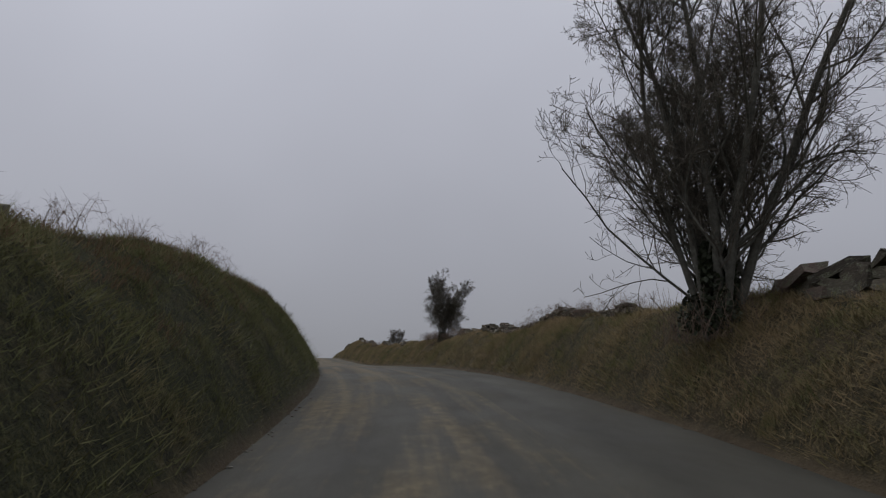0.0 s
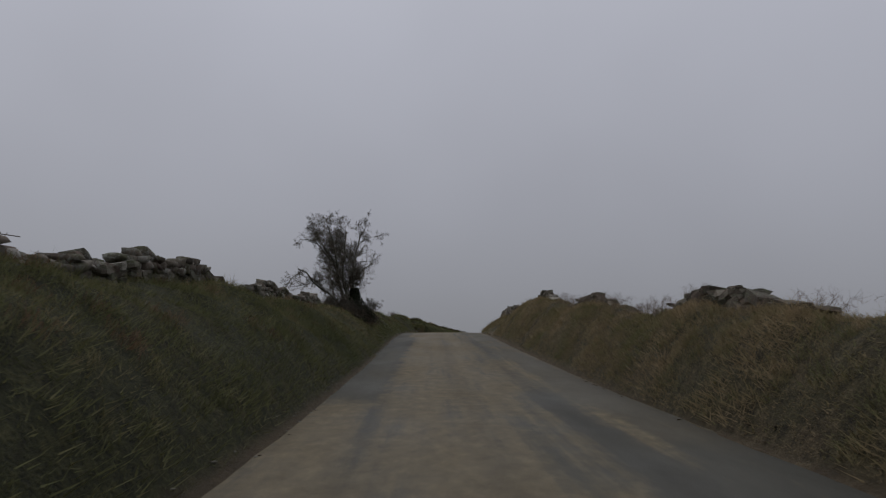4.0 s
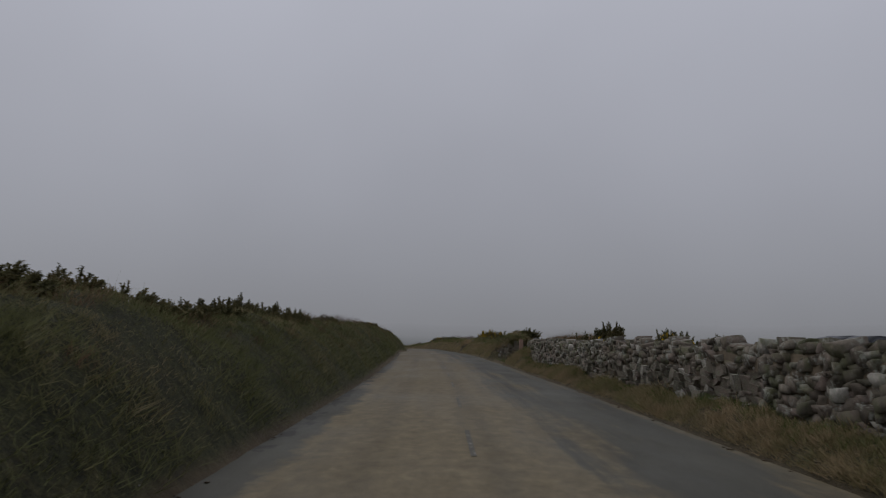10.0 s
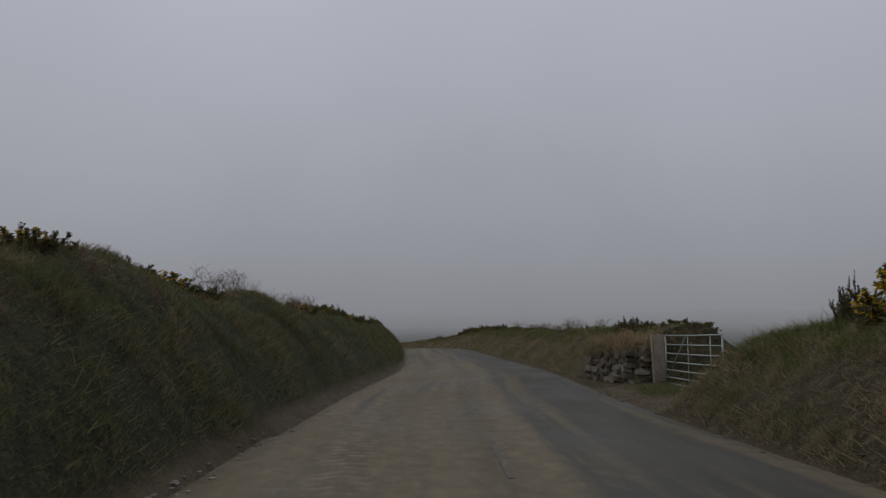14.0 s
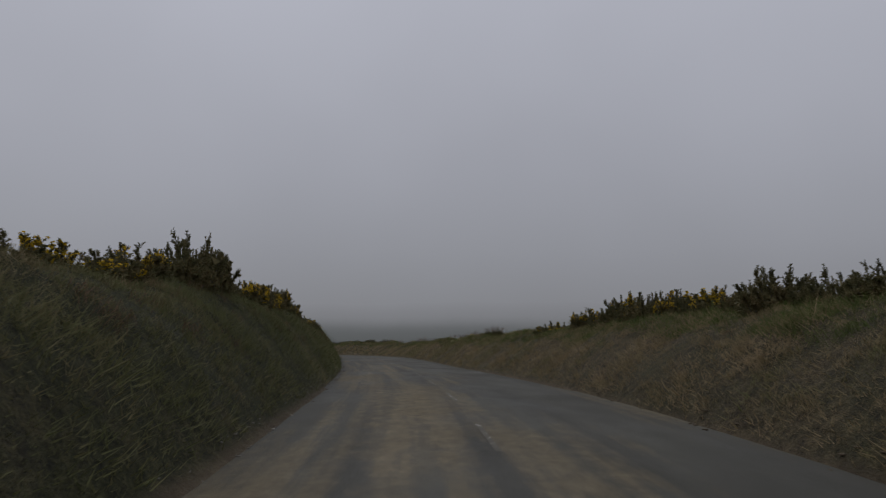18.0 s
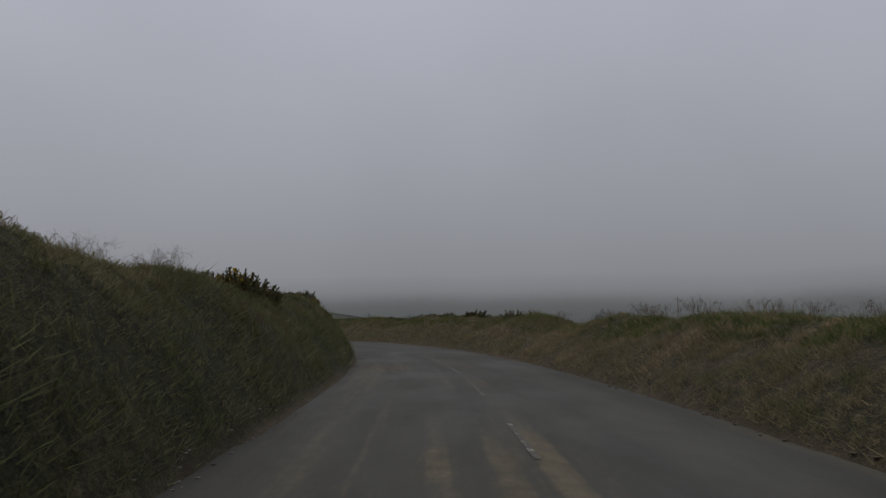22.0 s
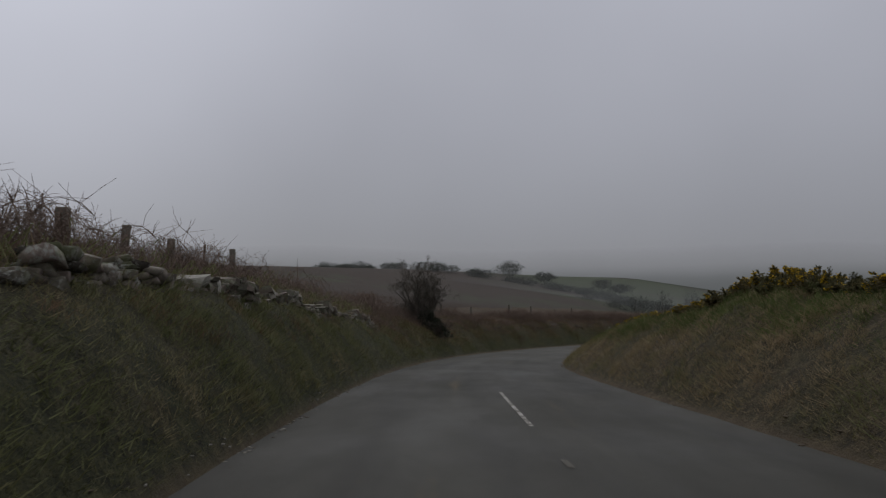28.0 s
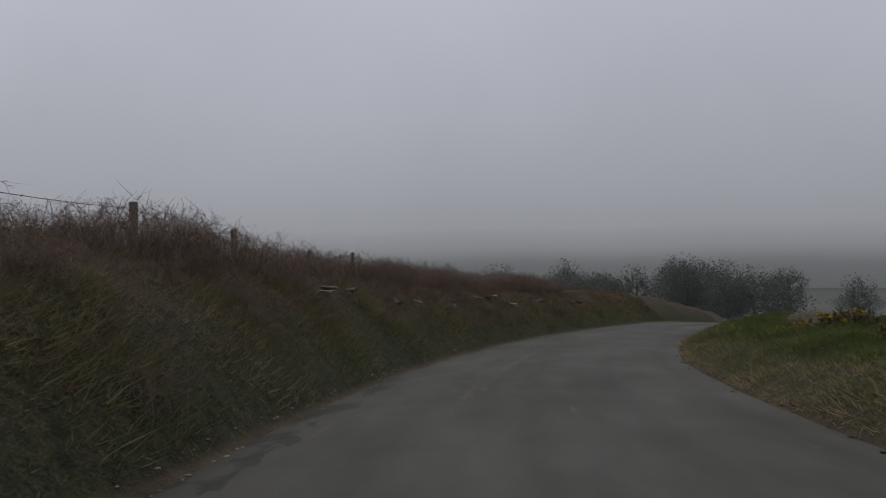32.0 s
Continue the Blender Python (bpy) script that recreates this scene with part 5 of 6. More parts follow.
def gorse_bush(seed, flowers):
    bush = thing("gorse_bush", "spiny dark green gorse bush in yellow flower" if flowers else "spiny dark green gorse bush on the bank", "bush", "gorse bushes")
    spiny, woody, bloom = gorse_parts(seed, flowers=flowers)
    tagged(child("foliage", spiny, bush), kind="stuff")
    tagged(child("woody_base", woody, bush), kind="stuff")
    if bloom:
        tagged(child("blossom", bloom, bush, "yellow gorse flowers"), kind="stuff")
    return bush


GORSES = [gorse_bush(i, f) for i, f in enumerate((0, 0, 0, 0.28, 0.6))]
_used = set()
_rb = random.Random(21)


def put_gorse(s, l, wide, tall, bloom=0):
    """bloom: 0 none, 1 some, 2 full."""
    kind = {0: _rb.choice((0, 1, 2)), 1: 3, 2: 4}[bloom]
    p, a = on_ground(s, l, -0.08)
    m = Matrix.Translation(p) @ Matrix.Rotation(_rb.uniform(0, 6.28), 4, "Z") @ Matrix.Rotation(_rb.uniform(-0.15, 0.15), 4, "X")
    sc = Matrix.Diagonal((wide / 1.5, wide / 1.5, tall / 0.95, 1))
    if kind in _used:
        ob = copy_thing(GORSES[kind], m)
    else:
        ob = GORSES[kind]
        _used.add(kind)
        ob.matrix_basis = m
    ob.scale = sc.to_scale()


for side, s0, s1, gap_s, h0, h1, bloom, back in (
        (-1, 131.8, 147, 0.95, 0.38, 0.62, 0.2, 0.3), (-1, 147, 162, 1.6, 0.45, 0.75, 0.1, 0.3), (-1, 162, 167, 0.9, 0.55, 0.85, 0.0, 0.3), (-1, 199, 218, 1.5, 0.3, 0.52, 0.3, 0.2),
        (-1, 226, 244, 1.6, 0.4, 0.6, 0.3, 0.2), (-1, 262.5, 269, 0.9, 0.5, 0.85, 0.1, 0.3), (-1, 269, 282, 1.2, 0.55, 0.85, 0.3, 0.2), (-1, 283, 306, 1.1, 0.65, 1.1, 0.4, 0.3),
        (-1, 306, 315, 1.9, 0.25, 0.45, 0.4, 0.2), (-1, 315, 323, 1.2, 0.4, 0.75, 0.5, 0.2), (-1, 338, 341.5, 0.8, 0.45, 0.6, 0.3, 0.1), (-1, 357, 365, 0.9, 0.45, 0.8, 0.5, 0.1), (-1, 374, 387, 1.0, 0.35, 0.55, 0.1, 0.6),
        (1, 189.0, 195, 1.4, 0.5, 0.75, 0.0, 0.4), (1, 224, 233, 1.3, 0.35, 0.55, 0.0, 0.5), (1, 270, 286, 1.3, 0.5, 0.85, 0.2, 0.3), (1, 285, 292, 1.0, 0.7, 1.1, 0.35, 0.2), (1, 292, 301, 2.0, 0.4, 0.9, 0.3, 0.3),
        (1, 304, 322, 3.2, 0.3, 0.5, 0.3, 0.5), (1, 364, 379, 2.2, 0.4, 0.65, 0.1, 0.4), (1, 393, 414, 0.6, 0.35, 0.6, 0.95, 0.0), (1, 414, 434, 0.8, 0.3, 0.5, 0.9, 0.1), (1, 440, 470, 3.0, 0.35, 0.55, 0.5, 0.6)):
    s = s0
    while s < s1:
        l = (crest_l(s) - back if side < 0 else crest_r(s) + back) + _rb.uniform(-0.25, 0.35)
        b = _rb.random()
        put_gorse(s, l, _rb.uniform(1.0, 1.6) * (0.8 + 0.4 * h1), _rb.uniform(h0, h1), (2 if b < bloom * 0.4 else 1) if b < bloom else 0)
        s += gap_s * _rb.uniform(0.7, 1.4)
for s, l, wide, tall, bloom in ((190.6, 6.3, 2.0, 0.8, 0), (189.2, 6.6, 1.8, 0.7, 0), (191.8, 5.4, 1.2, 0.5, 0), (214.2, 5.5, 0.7, 1.0, 0), (181.9, 7.9, 2.2, 1.2, 1), (180.2, 8.3, 1.6, 1.0, 0), (173.6, -5.4, 1.5, 0.5, 0), (174.6, -5.5, 1.1, 0.42, 0), (212.0, 5.4, 2.2, 1.15, 2), (210.8, 5.6, 1.8, 0.95, 1), (174.6, 6.0, 1.8, 1.49, 0), (173.4, 6.1, 1.6, 1.27, 1), (172.2, 6.0, 1.5, 1.12, 1), (204.4, 5.6, 2.0, 1.0, 1), (284.3, -5.4, 1.7, 1.5, 0), (285.6, -5.5, 1.5, 1.1, 0), (232, 6.0, 1.2, 0.7, 0), (239, 6.1, 1.3, 0.5, 0), (198, 18, 3.2, 2.1, 0), (196, 20.5, 3.0, 2.0, 0), (193, 16, 3.0, 2.2, 1), (188, 14, 2.6, 2.0, 0), (183, 12, 2.4, 1.8, 1), (360, 6.2, 1.5, 0.7, 0),
                                (281.4, 5.9, 1.7, 1.05, 0), (282.6, 6.1, 1.3, 0.75, 0), (286.8, 5.9, 1.2, 0.75, 1), (307.4, -5.25, 1.2, 0.85, 1), (308.4, -5.2, 1.0, 0.78, 1), (306.1, -5.35, 0.9, 0.62, 1), (305.0, -5.4, 1.2, 0.95, 0), (320.8, -5.0, 1.0, 0.5, 0), (311.1, 6.0, 0.7, 0.6, 0), (312.8, 6.0, 0.7, 0.45, 0), (388.2, -5.2, 1.9, 0.85, 0), (389.4, -5.2, 1.8, 0.78, 0), (390.6, -5.3, 1.4, 0.5, 0), (386.8, -5.2, 1.6, 0.9, 1)):
    put_gorse(s, l, wide, tall, bloom)


def bramble_proto(seed):
    rng = np.random.default_rng(seed)
    arcs, side_twigs, leaves = [], [], []
    for i in range(24):
        a = rng.uniform(0, 6.283)
        d = np.array([math.cos(a), math.sin(a), 0])
        root = rng.normal(0, 0.25, 3) * [1, 1, 0]
        reach, rise = rng.uniform(0.25, 0.85), rng.uniform(0.35, 0.9)
        t = np.linspace(0, 1, 9)
        pts = root + d * (reach * t[:, None]) + np.array([0, 0, 1]) * (rise * (np.sin(t * rng.uniform(1.9, 2.9)))[:, None]) + rng.normal(0, 0.012, (9, 3))
        pts[0, 2] = -0.1
        arcs.append((pts, np.linspace(0.0045, 0.0022, 9)))
        for j in range(13):
            b = pts[rng.integers(2, 9)]
            e = rng.normal(0, 0.10, 3) + [0, 0, 0.07]
            side_twigs.append((np.array([b, b + e * 0.6, b + e + rng.normal(0, 0.02, 3)]), [0.0028, 0.002, 0.0014]))
    va, fa = tubes(arcs, 4)
    vt, ft = tubes(side_twigs, 3)
    bush = thing("bramble", "tangle of bare arching bramble stems", "bramble", "brambles")
    tagged(child("tangle", mesh_of("tangle", va, [fa], BRAMBLE), bush), kind="stuff")
    tagged(child("twiggery", mesh_of("twiggery", vt, [ft], BRAMBLE), bush), kind="stuff")
    BRAMBLE_V.append((np.concatenate([va, vt]), np.concatenate([fa, ft + len(va)])))
    return bush


BRAMBLE_V = []
BRAMBLES = [bramble_proto(40 + i) for i in range(4)]
_fresh = set(range(4))
for side, s0, s1, gap_s, size, back in ((-1, 6, 30, 2.2, 0.5, 0.1), (-1, 32, 60, 5, 0.5, 0.1), (-1, 92, 112.5, 2.0, 0.5, 0.2), (-1, 119.4, 122.2, 0.9, 0.5, 0.2), (-1, 168, 200, 2.0, 0.45, 0.1), (-1, 218, 232, 2.5, 0.6, 0.1), (-1, 330, 345, 3.0, 0.4, 0.1), 
                                (-1, 384, 398, 1.0, 0.65, 0.5), (-1, 398, 411, 0.34, 1.2, 1.3), (-1, 411, 424, 0.36, 1.25, 1.2), (-1, 424, 434, 0.45, 1.0, 0.2), (-1, 434, 445, 0.5, 0.7, -0.3), (1, 16, 26, 1.0, 0.5, 0.1), (1, 34, 46, 0.8, 0.55, 0.0), (1, 58, 82, 1.4, 0.4, 0.1), (1, 194, 202, 1.6, 0.28, 0.2),
                                (1, 236, 262, 1.6, 0.55, 0.2), (1, 312, 345, 3.0, 0.5, 0.2), (1, 345, 362, 2.2, 0.4, 0.2), (1, 440, 470, 4, 0.5, 0.3)):
    s = s0
    while s < s1:
        l = (crest_l(s) - back if side < 0 else crest_r(s) + back) + _rb.uniform(-0.3, 0.3)
        p, a = on_ground(s, l, -0.03)
        i = _rb.randrange(4)
        m = Matrix.Translation(p) @ Matrix.Rotation(_rb.uniform(0, 6.28), 4, "Z")
        if i in _fresh:
            _fresh.discard(i)
            ob = BRAMBLES[i]
            ob.matrix_basis = m
        else:
            ob = copy_thing(BRAMBLES[i], m)
        z = size * _rb.uniform(0.75, 1.25)
        ob.scale = (z * 1.25, z * 1.25, z)
        s += gap_s * _rb.uniform(0.6, 1.4)


def bramble_thicket(s0, s1, count, lat, size, seed, label):
    rng = np.random.default_rng(seed)
    vs, fs, base = [], [], 0
    for i in range(count):
        s = rng.uniform(s0, s1)
        p, a = on_ground(s, lat(s) + rng.normal(0, 0.5), -0.03)
        z = size * rng.uniform(0.6, 1.25)
        q = rng.uniform(0, 6.283)
        v, f = BRAMBLE_V[i % 4]
        turn = np.array([[math.cos(q), math.sin(q), 0], [-math.sin(q), math.cos(q), 0], [0, 0, 1]])
        vs.append((v * [1.25 * z, 1.25 * z, z]) @ turn + np.array(p))
        fs.append(f + base)
        base += len(v)
    tagged(new("bramble_thicket", mesh_of("bramble_thicket", np.concatenate(vs), [np.concatenate(fs)], BRAMBLE)), label, "brambles", kind="stuff")


bramble_thicket(445, 453.5, 40, lambda s: crest_l(s) + 0.1, 0.55, 71, "reddish bramble thicket along the top of the bank")
bramble_thicket(453.5, 490, 190, lambda s: crest_l(s) + 0.1, 0.86, 75, "tall reddish bramble thicket along the top of the bank")
bramble_thicket(399, 446, 120, lambda s: crest_l(s) - 2.4, 0.85, 72, "dead bramble thicket behind the fence")
bramble_thicket(440, 486, 90, lambda s: crest_l(s) + 1.8, 0.45, 73, "low brambles over the face of the bank")
bramble_thicket(421, 447, 110, lambda s: crest_l(s) + 1.1, 0.42, 74, "low dead brambles over the face of the bank")


# ---- bare trees ----
def grow(rng, levels, start, way, length, radius, level, plan, pull):
    n = 7 if level == 0 else 5 if level < 3 else 3 if level == 3 else 2
    pts, d = [np.array(start, float)], np.array(way, float)
    for i in range(n):
        d = d + rng.normal(0, plan["wiggle"][level], 3) + np.array(pull) * plan["pull"][level]
        d /= np.linalg.norm(d)
        pts.append(pts[-1] + d * length / n)
    rad = np.maximum(np.linspace(radius, radius * (0.45 if level < 3 else 0.5), n + 1), 0.0035)
    levels[level].append((np.array(pts), rad))
    if level + 1 >= len(plan["kids"]) + 1:
        return
    for k in range(plan["kids"][level]):
        f = rng.uniform(plan["from"][level], 1.0)
        i = min(n - 1, int(f * n))
        p = pts[i] + (pts[i + 1] - pts[i]) * (f * n - i)
        t = pts[i + 1] - pts[i]
        t = t / np.linalg.norm(t)
        side = np.cross(t, rng.normal(size=3))
        side /= np.linalg.norm(side) + 1e-9
        w = t * math.cos(plan["angle"][level]) + side * math.sin(plan["angle"][level])
        grow(rng, levels, p, w, length * plan["ratio"][level] * rng.uniform(0.65, 1.2) * (1.15 - 0.45 * f), float(np.interp(f, np.linspace(0, 1, n + 1), rad)) * plan["thin"][level], level + 1, plan, pull)


def bare_tree(label, s, l, tall, seed, stems, spread, plan, pull=(0, 0, 1), ivy=0.0, radius=0.09, ivy_wide=0.6, turn=0.0, lean=(0.0, 0.0), name="bare_tree", scrub=0):
    rng = np.random.default_rng(seed)
    p, a = on_ground(s, l, -0.1)
    tree = thing(name, label, "tree", "bare trees", Matrix.Translation(p) @ Matrix.Rotation(a + radians(turn), 4, "Z"))
    levels = [[] for _ in range(len(plan["kids"]) + 1)]
    for i in range(stems):
        q = 6.283 * (i + rng.uniform(-0.3, 0.3)) / stems
        root = np.array([math.cos(q), math.sin(q), 0]) * radius * 1.8 * (stems > 1)
        way = np.array([math.cos(q) * spread + lean[0], math.sin(q) * spread + lean[1], 1.0])
        grow(rng, levels, root - [0, 0, 0.1], way / np.linalg.norm(way), tall * rng.uniform(0.72, 0.95), radius * rng.uniform(0.7, 1.1), 0, plan, pull)
    v, f = tubes(levels[0], 8)
    child("trunk", mesh_of("trunk", v, [f], BARK, None, True), tree, "grey ridged trunk stems")
    v, f = tubes(levels[1], 6)
    tagged(child("bough_frame", mesh_of("bough_frame", v, [f], BARK, None, True), tree), kind="stuff")
    v, f = tubes(levels[2], 4)
    tagged(child("branchwork", mesh_of("branchwork", v, [f], TWIG), tree), kind="stuff")
    v, f = tubes([q for lv in levels[3:] for q in lv], 3)
    tagged(child("twigwork", mesh_of("twigwork", v, [f], TWIG), tree, "fine dark twigs"), kind="stuff")
    if ivy:
        n = 2600
        q, z = rng.uniform(0, 6.283, n), rng.uniform(0, 1, n) ** 0.8
        r = ivy_wide * (1 - 0.75 * z) * np.sqrt(rng.uniform(0.15, 1, n)) * (1 + 0.35 * np.sin(q * 3 + z * 5))
        c = np.stack([np.cos(q) * r, np.sin(q) * r, z * ivy], 1)
        e1 = rng.normal(0, 1, (n, 3))
        e1 /= np.linalg.norm(e1, axis=1, keepdims=True)
        e2 = np.cross(e1, rng.normal(0, 1, (n, 3)))
        e2 /= np.linalg.norm(e2, axis=1, keepdims=True)
        z1 = rng.uniform(0.03, 0.06, n)[:, None]
        lv = np.stack([c - e1 * z1, c + e2 * z1 * 0.7, c + e1 * z1, c - e2 * z1 * 0.7], 1).reshape(-1, 3)
        tagged(child("ivy", mesh_of("ivy", lv, [np.arange(len(lv)).reshape(-1, 4)], IVY), tree, "dark ivy round the foot"), kind="stuff")
    if scrub:
        lines = []
        for i in range(scrub):
            q, r = rng.uniform(0, 6.283), rng.uniform(0.1, 1.0)
            b = np.array([math.cos(q) * r, math.sin(q) * r, -0.1])
            w = np.array([rng.normal(0, 0.22), rng.normal(0, 0.22), rng.uniform(0.25, 0.75)])
            lines.append((np.array([b, b + w * 0.55 + rng.normal(0, 0.05, 3), b + w + rng.normal(0, 0.08, 3)]), [0.0045, 0.0035, 0.002]))
        v, f = tubes(lines, 3)
        tagged(child("scrub", mesh_of("scrub", v, [f], BRAMBLE), tree, "thin reddish shoots round the foot"), kind="stuff")
    return tree


HAWTHORN = {"wiggle": (0.10, 0.17, 0.20, 0.20, 0.2), "pull": (0.05, 0.05, 0.03, 0.02, 0.02), "kids": (9, 7, 6, 4), "from": (0.15, 0.2, 0.15, 0.1), "angle": (0.7, 0.8, 0.9, 0.9), "ratio": (0.50, 0.58, 0.52, 0.55), "thin": (0.55, 0.58, 0.6, 0.65)}
GNARLED = {"wiggle": (0.22, 0.26, 0.26, 0.26, 0.25), "pull": (0.05, 0.06, 0.04, 0.03, 0.02), "kids": (11, 8, 7, 4), "from": (0.2, 0.15, 0.1, 0.1), "angle": (0.6, 0.75, 0.85, 0.9), "ratio": (0.33, 0.52, 0.50, 0.5), "thin": (0.55, 0.58, 0.6, 0.65)}
SPREADING = {"wiggle": (0.07, 0.14, 0.20, 0.22, 0.25), "pull": (0.03, 0.06, 0.07, 0.06, 0.06), "kids": (15, 10, 7, 3), "from": (0.12, 0.15, 0.1, 0.1), "angle": (0.62, 0.66, 0.75, 0.8), "ratio": (0.38, 0.48, 0.46, 0.5), "thin": (0.42, 0.56, 0.6, 0.65)}
bare_tree("tall bare thorn tree with many upright stems beside the lane", 10.4, 3.35, 6.6, 51, 8, 0.21, dict(SPREADING, **{"from": (0.06, 0.12, 0.1, 0.1)}), (0.3, 0.0, 1), 1.3, 0.075, 0.5, turn=20, lean=(0.05, 0.0), scrub=200)
bare_tree("bare hawthorn with tangled twigs on the bank", 39.6, 3.95, 3.45, 52, 8, 0.2, SPREADING, (0.3, 0.0, 1), 0.6, 0.036, 0.45, lean=(0.07, 0.0), scrub=200)
bare_tree("windswept bare hawthorn leaning over the bank, ivy at its foot", 86.5, -4.3, 5.2, 57, 8, 0.17, GNARLED, (-0.5, 0.0, 1), 1.5, 0.060, 0.65, lean=(-0.42, 0.0), scrub=240)
bare_tree("rounded bare hawthorn with dark ivy round its trunk", 435.6, -4.9, 3.5, 54, 9, 0.33, HAWTHORN, (-0.35, -0.35, 1), 1.3, 0.055, 0.7, lean=(-0.12, 0.0), scrub=60)
BUSHY = dict(HAWTHORN, kids=(8, 6, 5, 3))
bare_tree("low reddish twiggy bush on the bank", 57, 4.1, 1.1, 55, 9, 0.6, BUSHY, (0, 0, 1), 0, 0.02, name="bare_bush")
bare_tree("dark ivy-grown bush at the foot of the hawthorn", 435.0, -4.2, 1.0, 58, 9, 0.55, BUSHY, (0, 0, 1), 1.0, 0.022, 0.75, name="bare_bush", scrub=120)
bare_tree("dense dark thorn bush at the foot of the hawthorn", 86.0, -3.9, 1.1, 59, 10, 0.55, BUSHY, (0, 0, 1), 0.8, 0.024, 0.7, name="bare_bush", scrub=200)
bare_tree("dense dark thorn bush on the bank", 84.6, -4.9, 1.15, 60, 10, 0.6, BUSHY, (0, 0, 1), 0.6, 0.022, 0.6, name="bare_bush", scrub=160)


# ---- rubble, puddle, mud, bales ----
def rubble(name, label, side, s0, s1, count, mat, size, off=(0.0, 0.3), seed=3):
    rng = np.random.default_rng(seed)
    vs, fs, base = [], [], 0
    for i in range(count):
        s = rng.uniform(s0, s1)
        edge = LEFT_EDGE(s) if side < 0 else RIGHT_EDGE(s)
        l = side * (edge + rng.uniform(*off))
        z = rng.uniform(*size)
        m = Matrix.Translation(spot(s, l, max(float(ground_height(s, l)), -0.04) + z * 0.15)) @ Matrix.Rotation(rng.uniform(0, 6.28), 4, "Z") @ Matrix.Diagonal((z * rng.uniform(0.8, 1.6), z, z * 0.3, 1))
        v, f = STONE_V[i % 14]
        mm = np.array(m)
        vs.append(v @ mm[:3, :3].T + mm[:3, 3])
        fs.append(f + base)
        base += len(v)
    tagged(new(name, mesh_of(name, np.concatenate(vs), [np.concatenate(fs)], mat)), label, "rubble", kind="stuff")


rubble("edge_rubble", "crumbled asphalt and grit along the road's edge", -1, -5, 470, 1600, PALE, (0.012, 0.04), (-0.14, 0.1), 3)
rubble("edge_clods", "clods of mud along the road's edge", -1, -5, 470, 1200, EARTH, (0.012, 0.04), (-0.2, 0.15), 4)
rubble("edge_litter", "dead leaves and clods along the road's edge", 1, -5, 470, 1600, EARTH, (0.015, 0.055), (-0.15, 0.15), 5)


def puddle(cs, cl, rs, rl, level):
    ring = []
    for i in range(48):
        q = 6.2832 * i / 48
        k = 1 + 0.12 * math.sin(2 * q + 1) + 0.08 * math.sin(5 * q)
        ring.append(spot(cs + rs * k * math.cos(q), cl + rl * k * math.sin(q), 0.0))
    ring = np.array(ring)
    ring[:, 2] = float(axis(cs)[0][2]) + level
    tagged(new("puddle", mesh_of("puddle", ring, [np.arange(48)[None]], PUDDLE)), "brown puddle lying in the muddy gateway", "water")


puddle(127.7, -5.35, 1.9, 1.75, 0.0)


rubble("edge_chips", "pale broken flakes of the road's edge", -1, 60, 140, 240, PALE, (0.015, 0.05), (-0.14, 0.08), 14)
rubble("edge_chips", "pale broken flakes of the road's edge", -1, 190, 280, 420, PALE, (0.015, 0.06), (-0.14, 0.08), 15)
rubble("edge_chips", "pale broken flakes of the road's edge", -1, 400, 460, 200, PALE, (0.015, 0.05), (-0.14, 0.08), 16)


def silage_bale(s, l, turn):
    p, a = on_ground(s, l)
    bale = thing("silage_bale", "round silage bale in black plastic wrap", "bale", "silage bales", Matrix.Translation(p) @ Matrix.Rotation(a + turn, 4, "Z"))
    bm = bmesh.new()
    bmesh.ops.create_cone(bm, cap_ends=True, segments=28, radius1=0.66, radius2=0.66, depth=1.2, matrix=Matrix.Translation((0, 0, 0.62)) @ Matrix.Rotation(math.pi / 2, 4, "X"))
    bmesh.ops.bevel(bm, geom=[e for e in bm.edges if abs(e.verts[0].co.y - e.verts[1].co.y) < 0.01], offset=0.09, segments=3, affect="EDGES")
    for v in bm.verts:
        v.co.z = max(0.02, v.co.z * 0.96)
    for f in bm.faces:
        f.smooth = True
    part("wrapped_roll", bm, WRAP, bale)
    part("wrap_tail", box_bm(0.22, 0.02, 0.12, 0.005, (0.1, 0.62, 1.0)), WRAP, bale)


for s, l, t in ((166.5, 12.7, 0.3), (165.0, 11.7, 0.5), (163.8, 12.0, 0.2)):
    silage_bale(s, l, t)


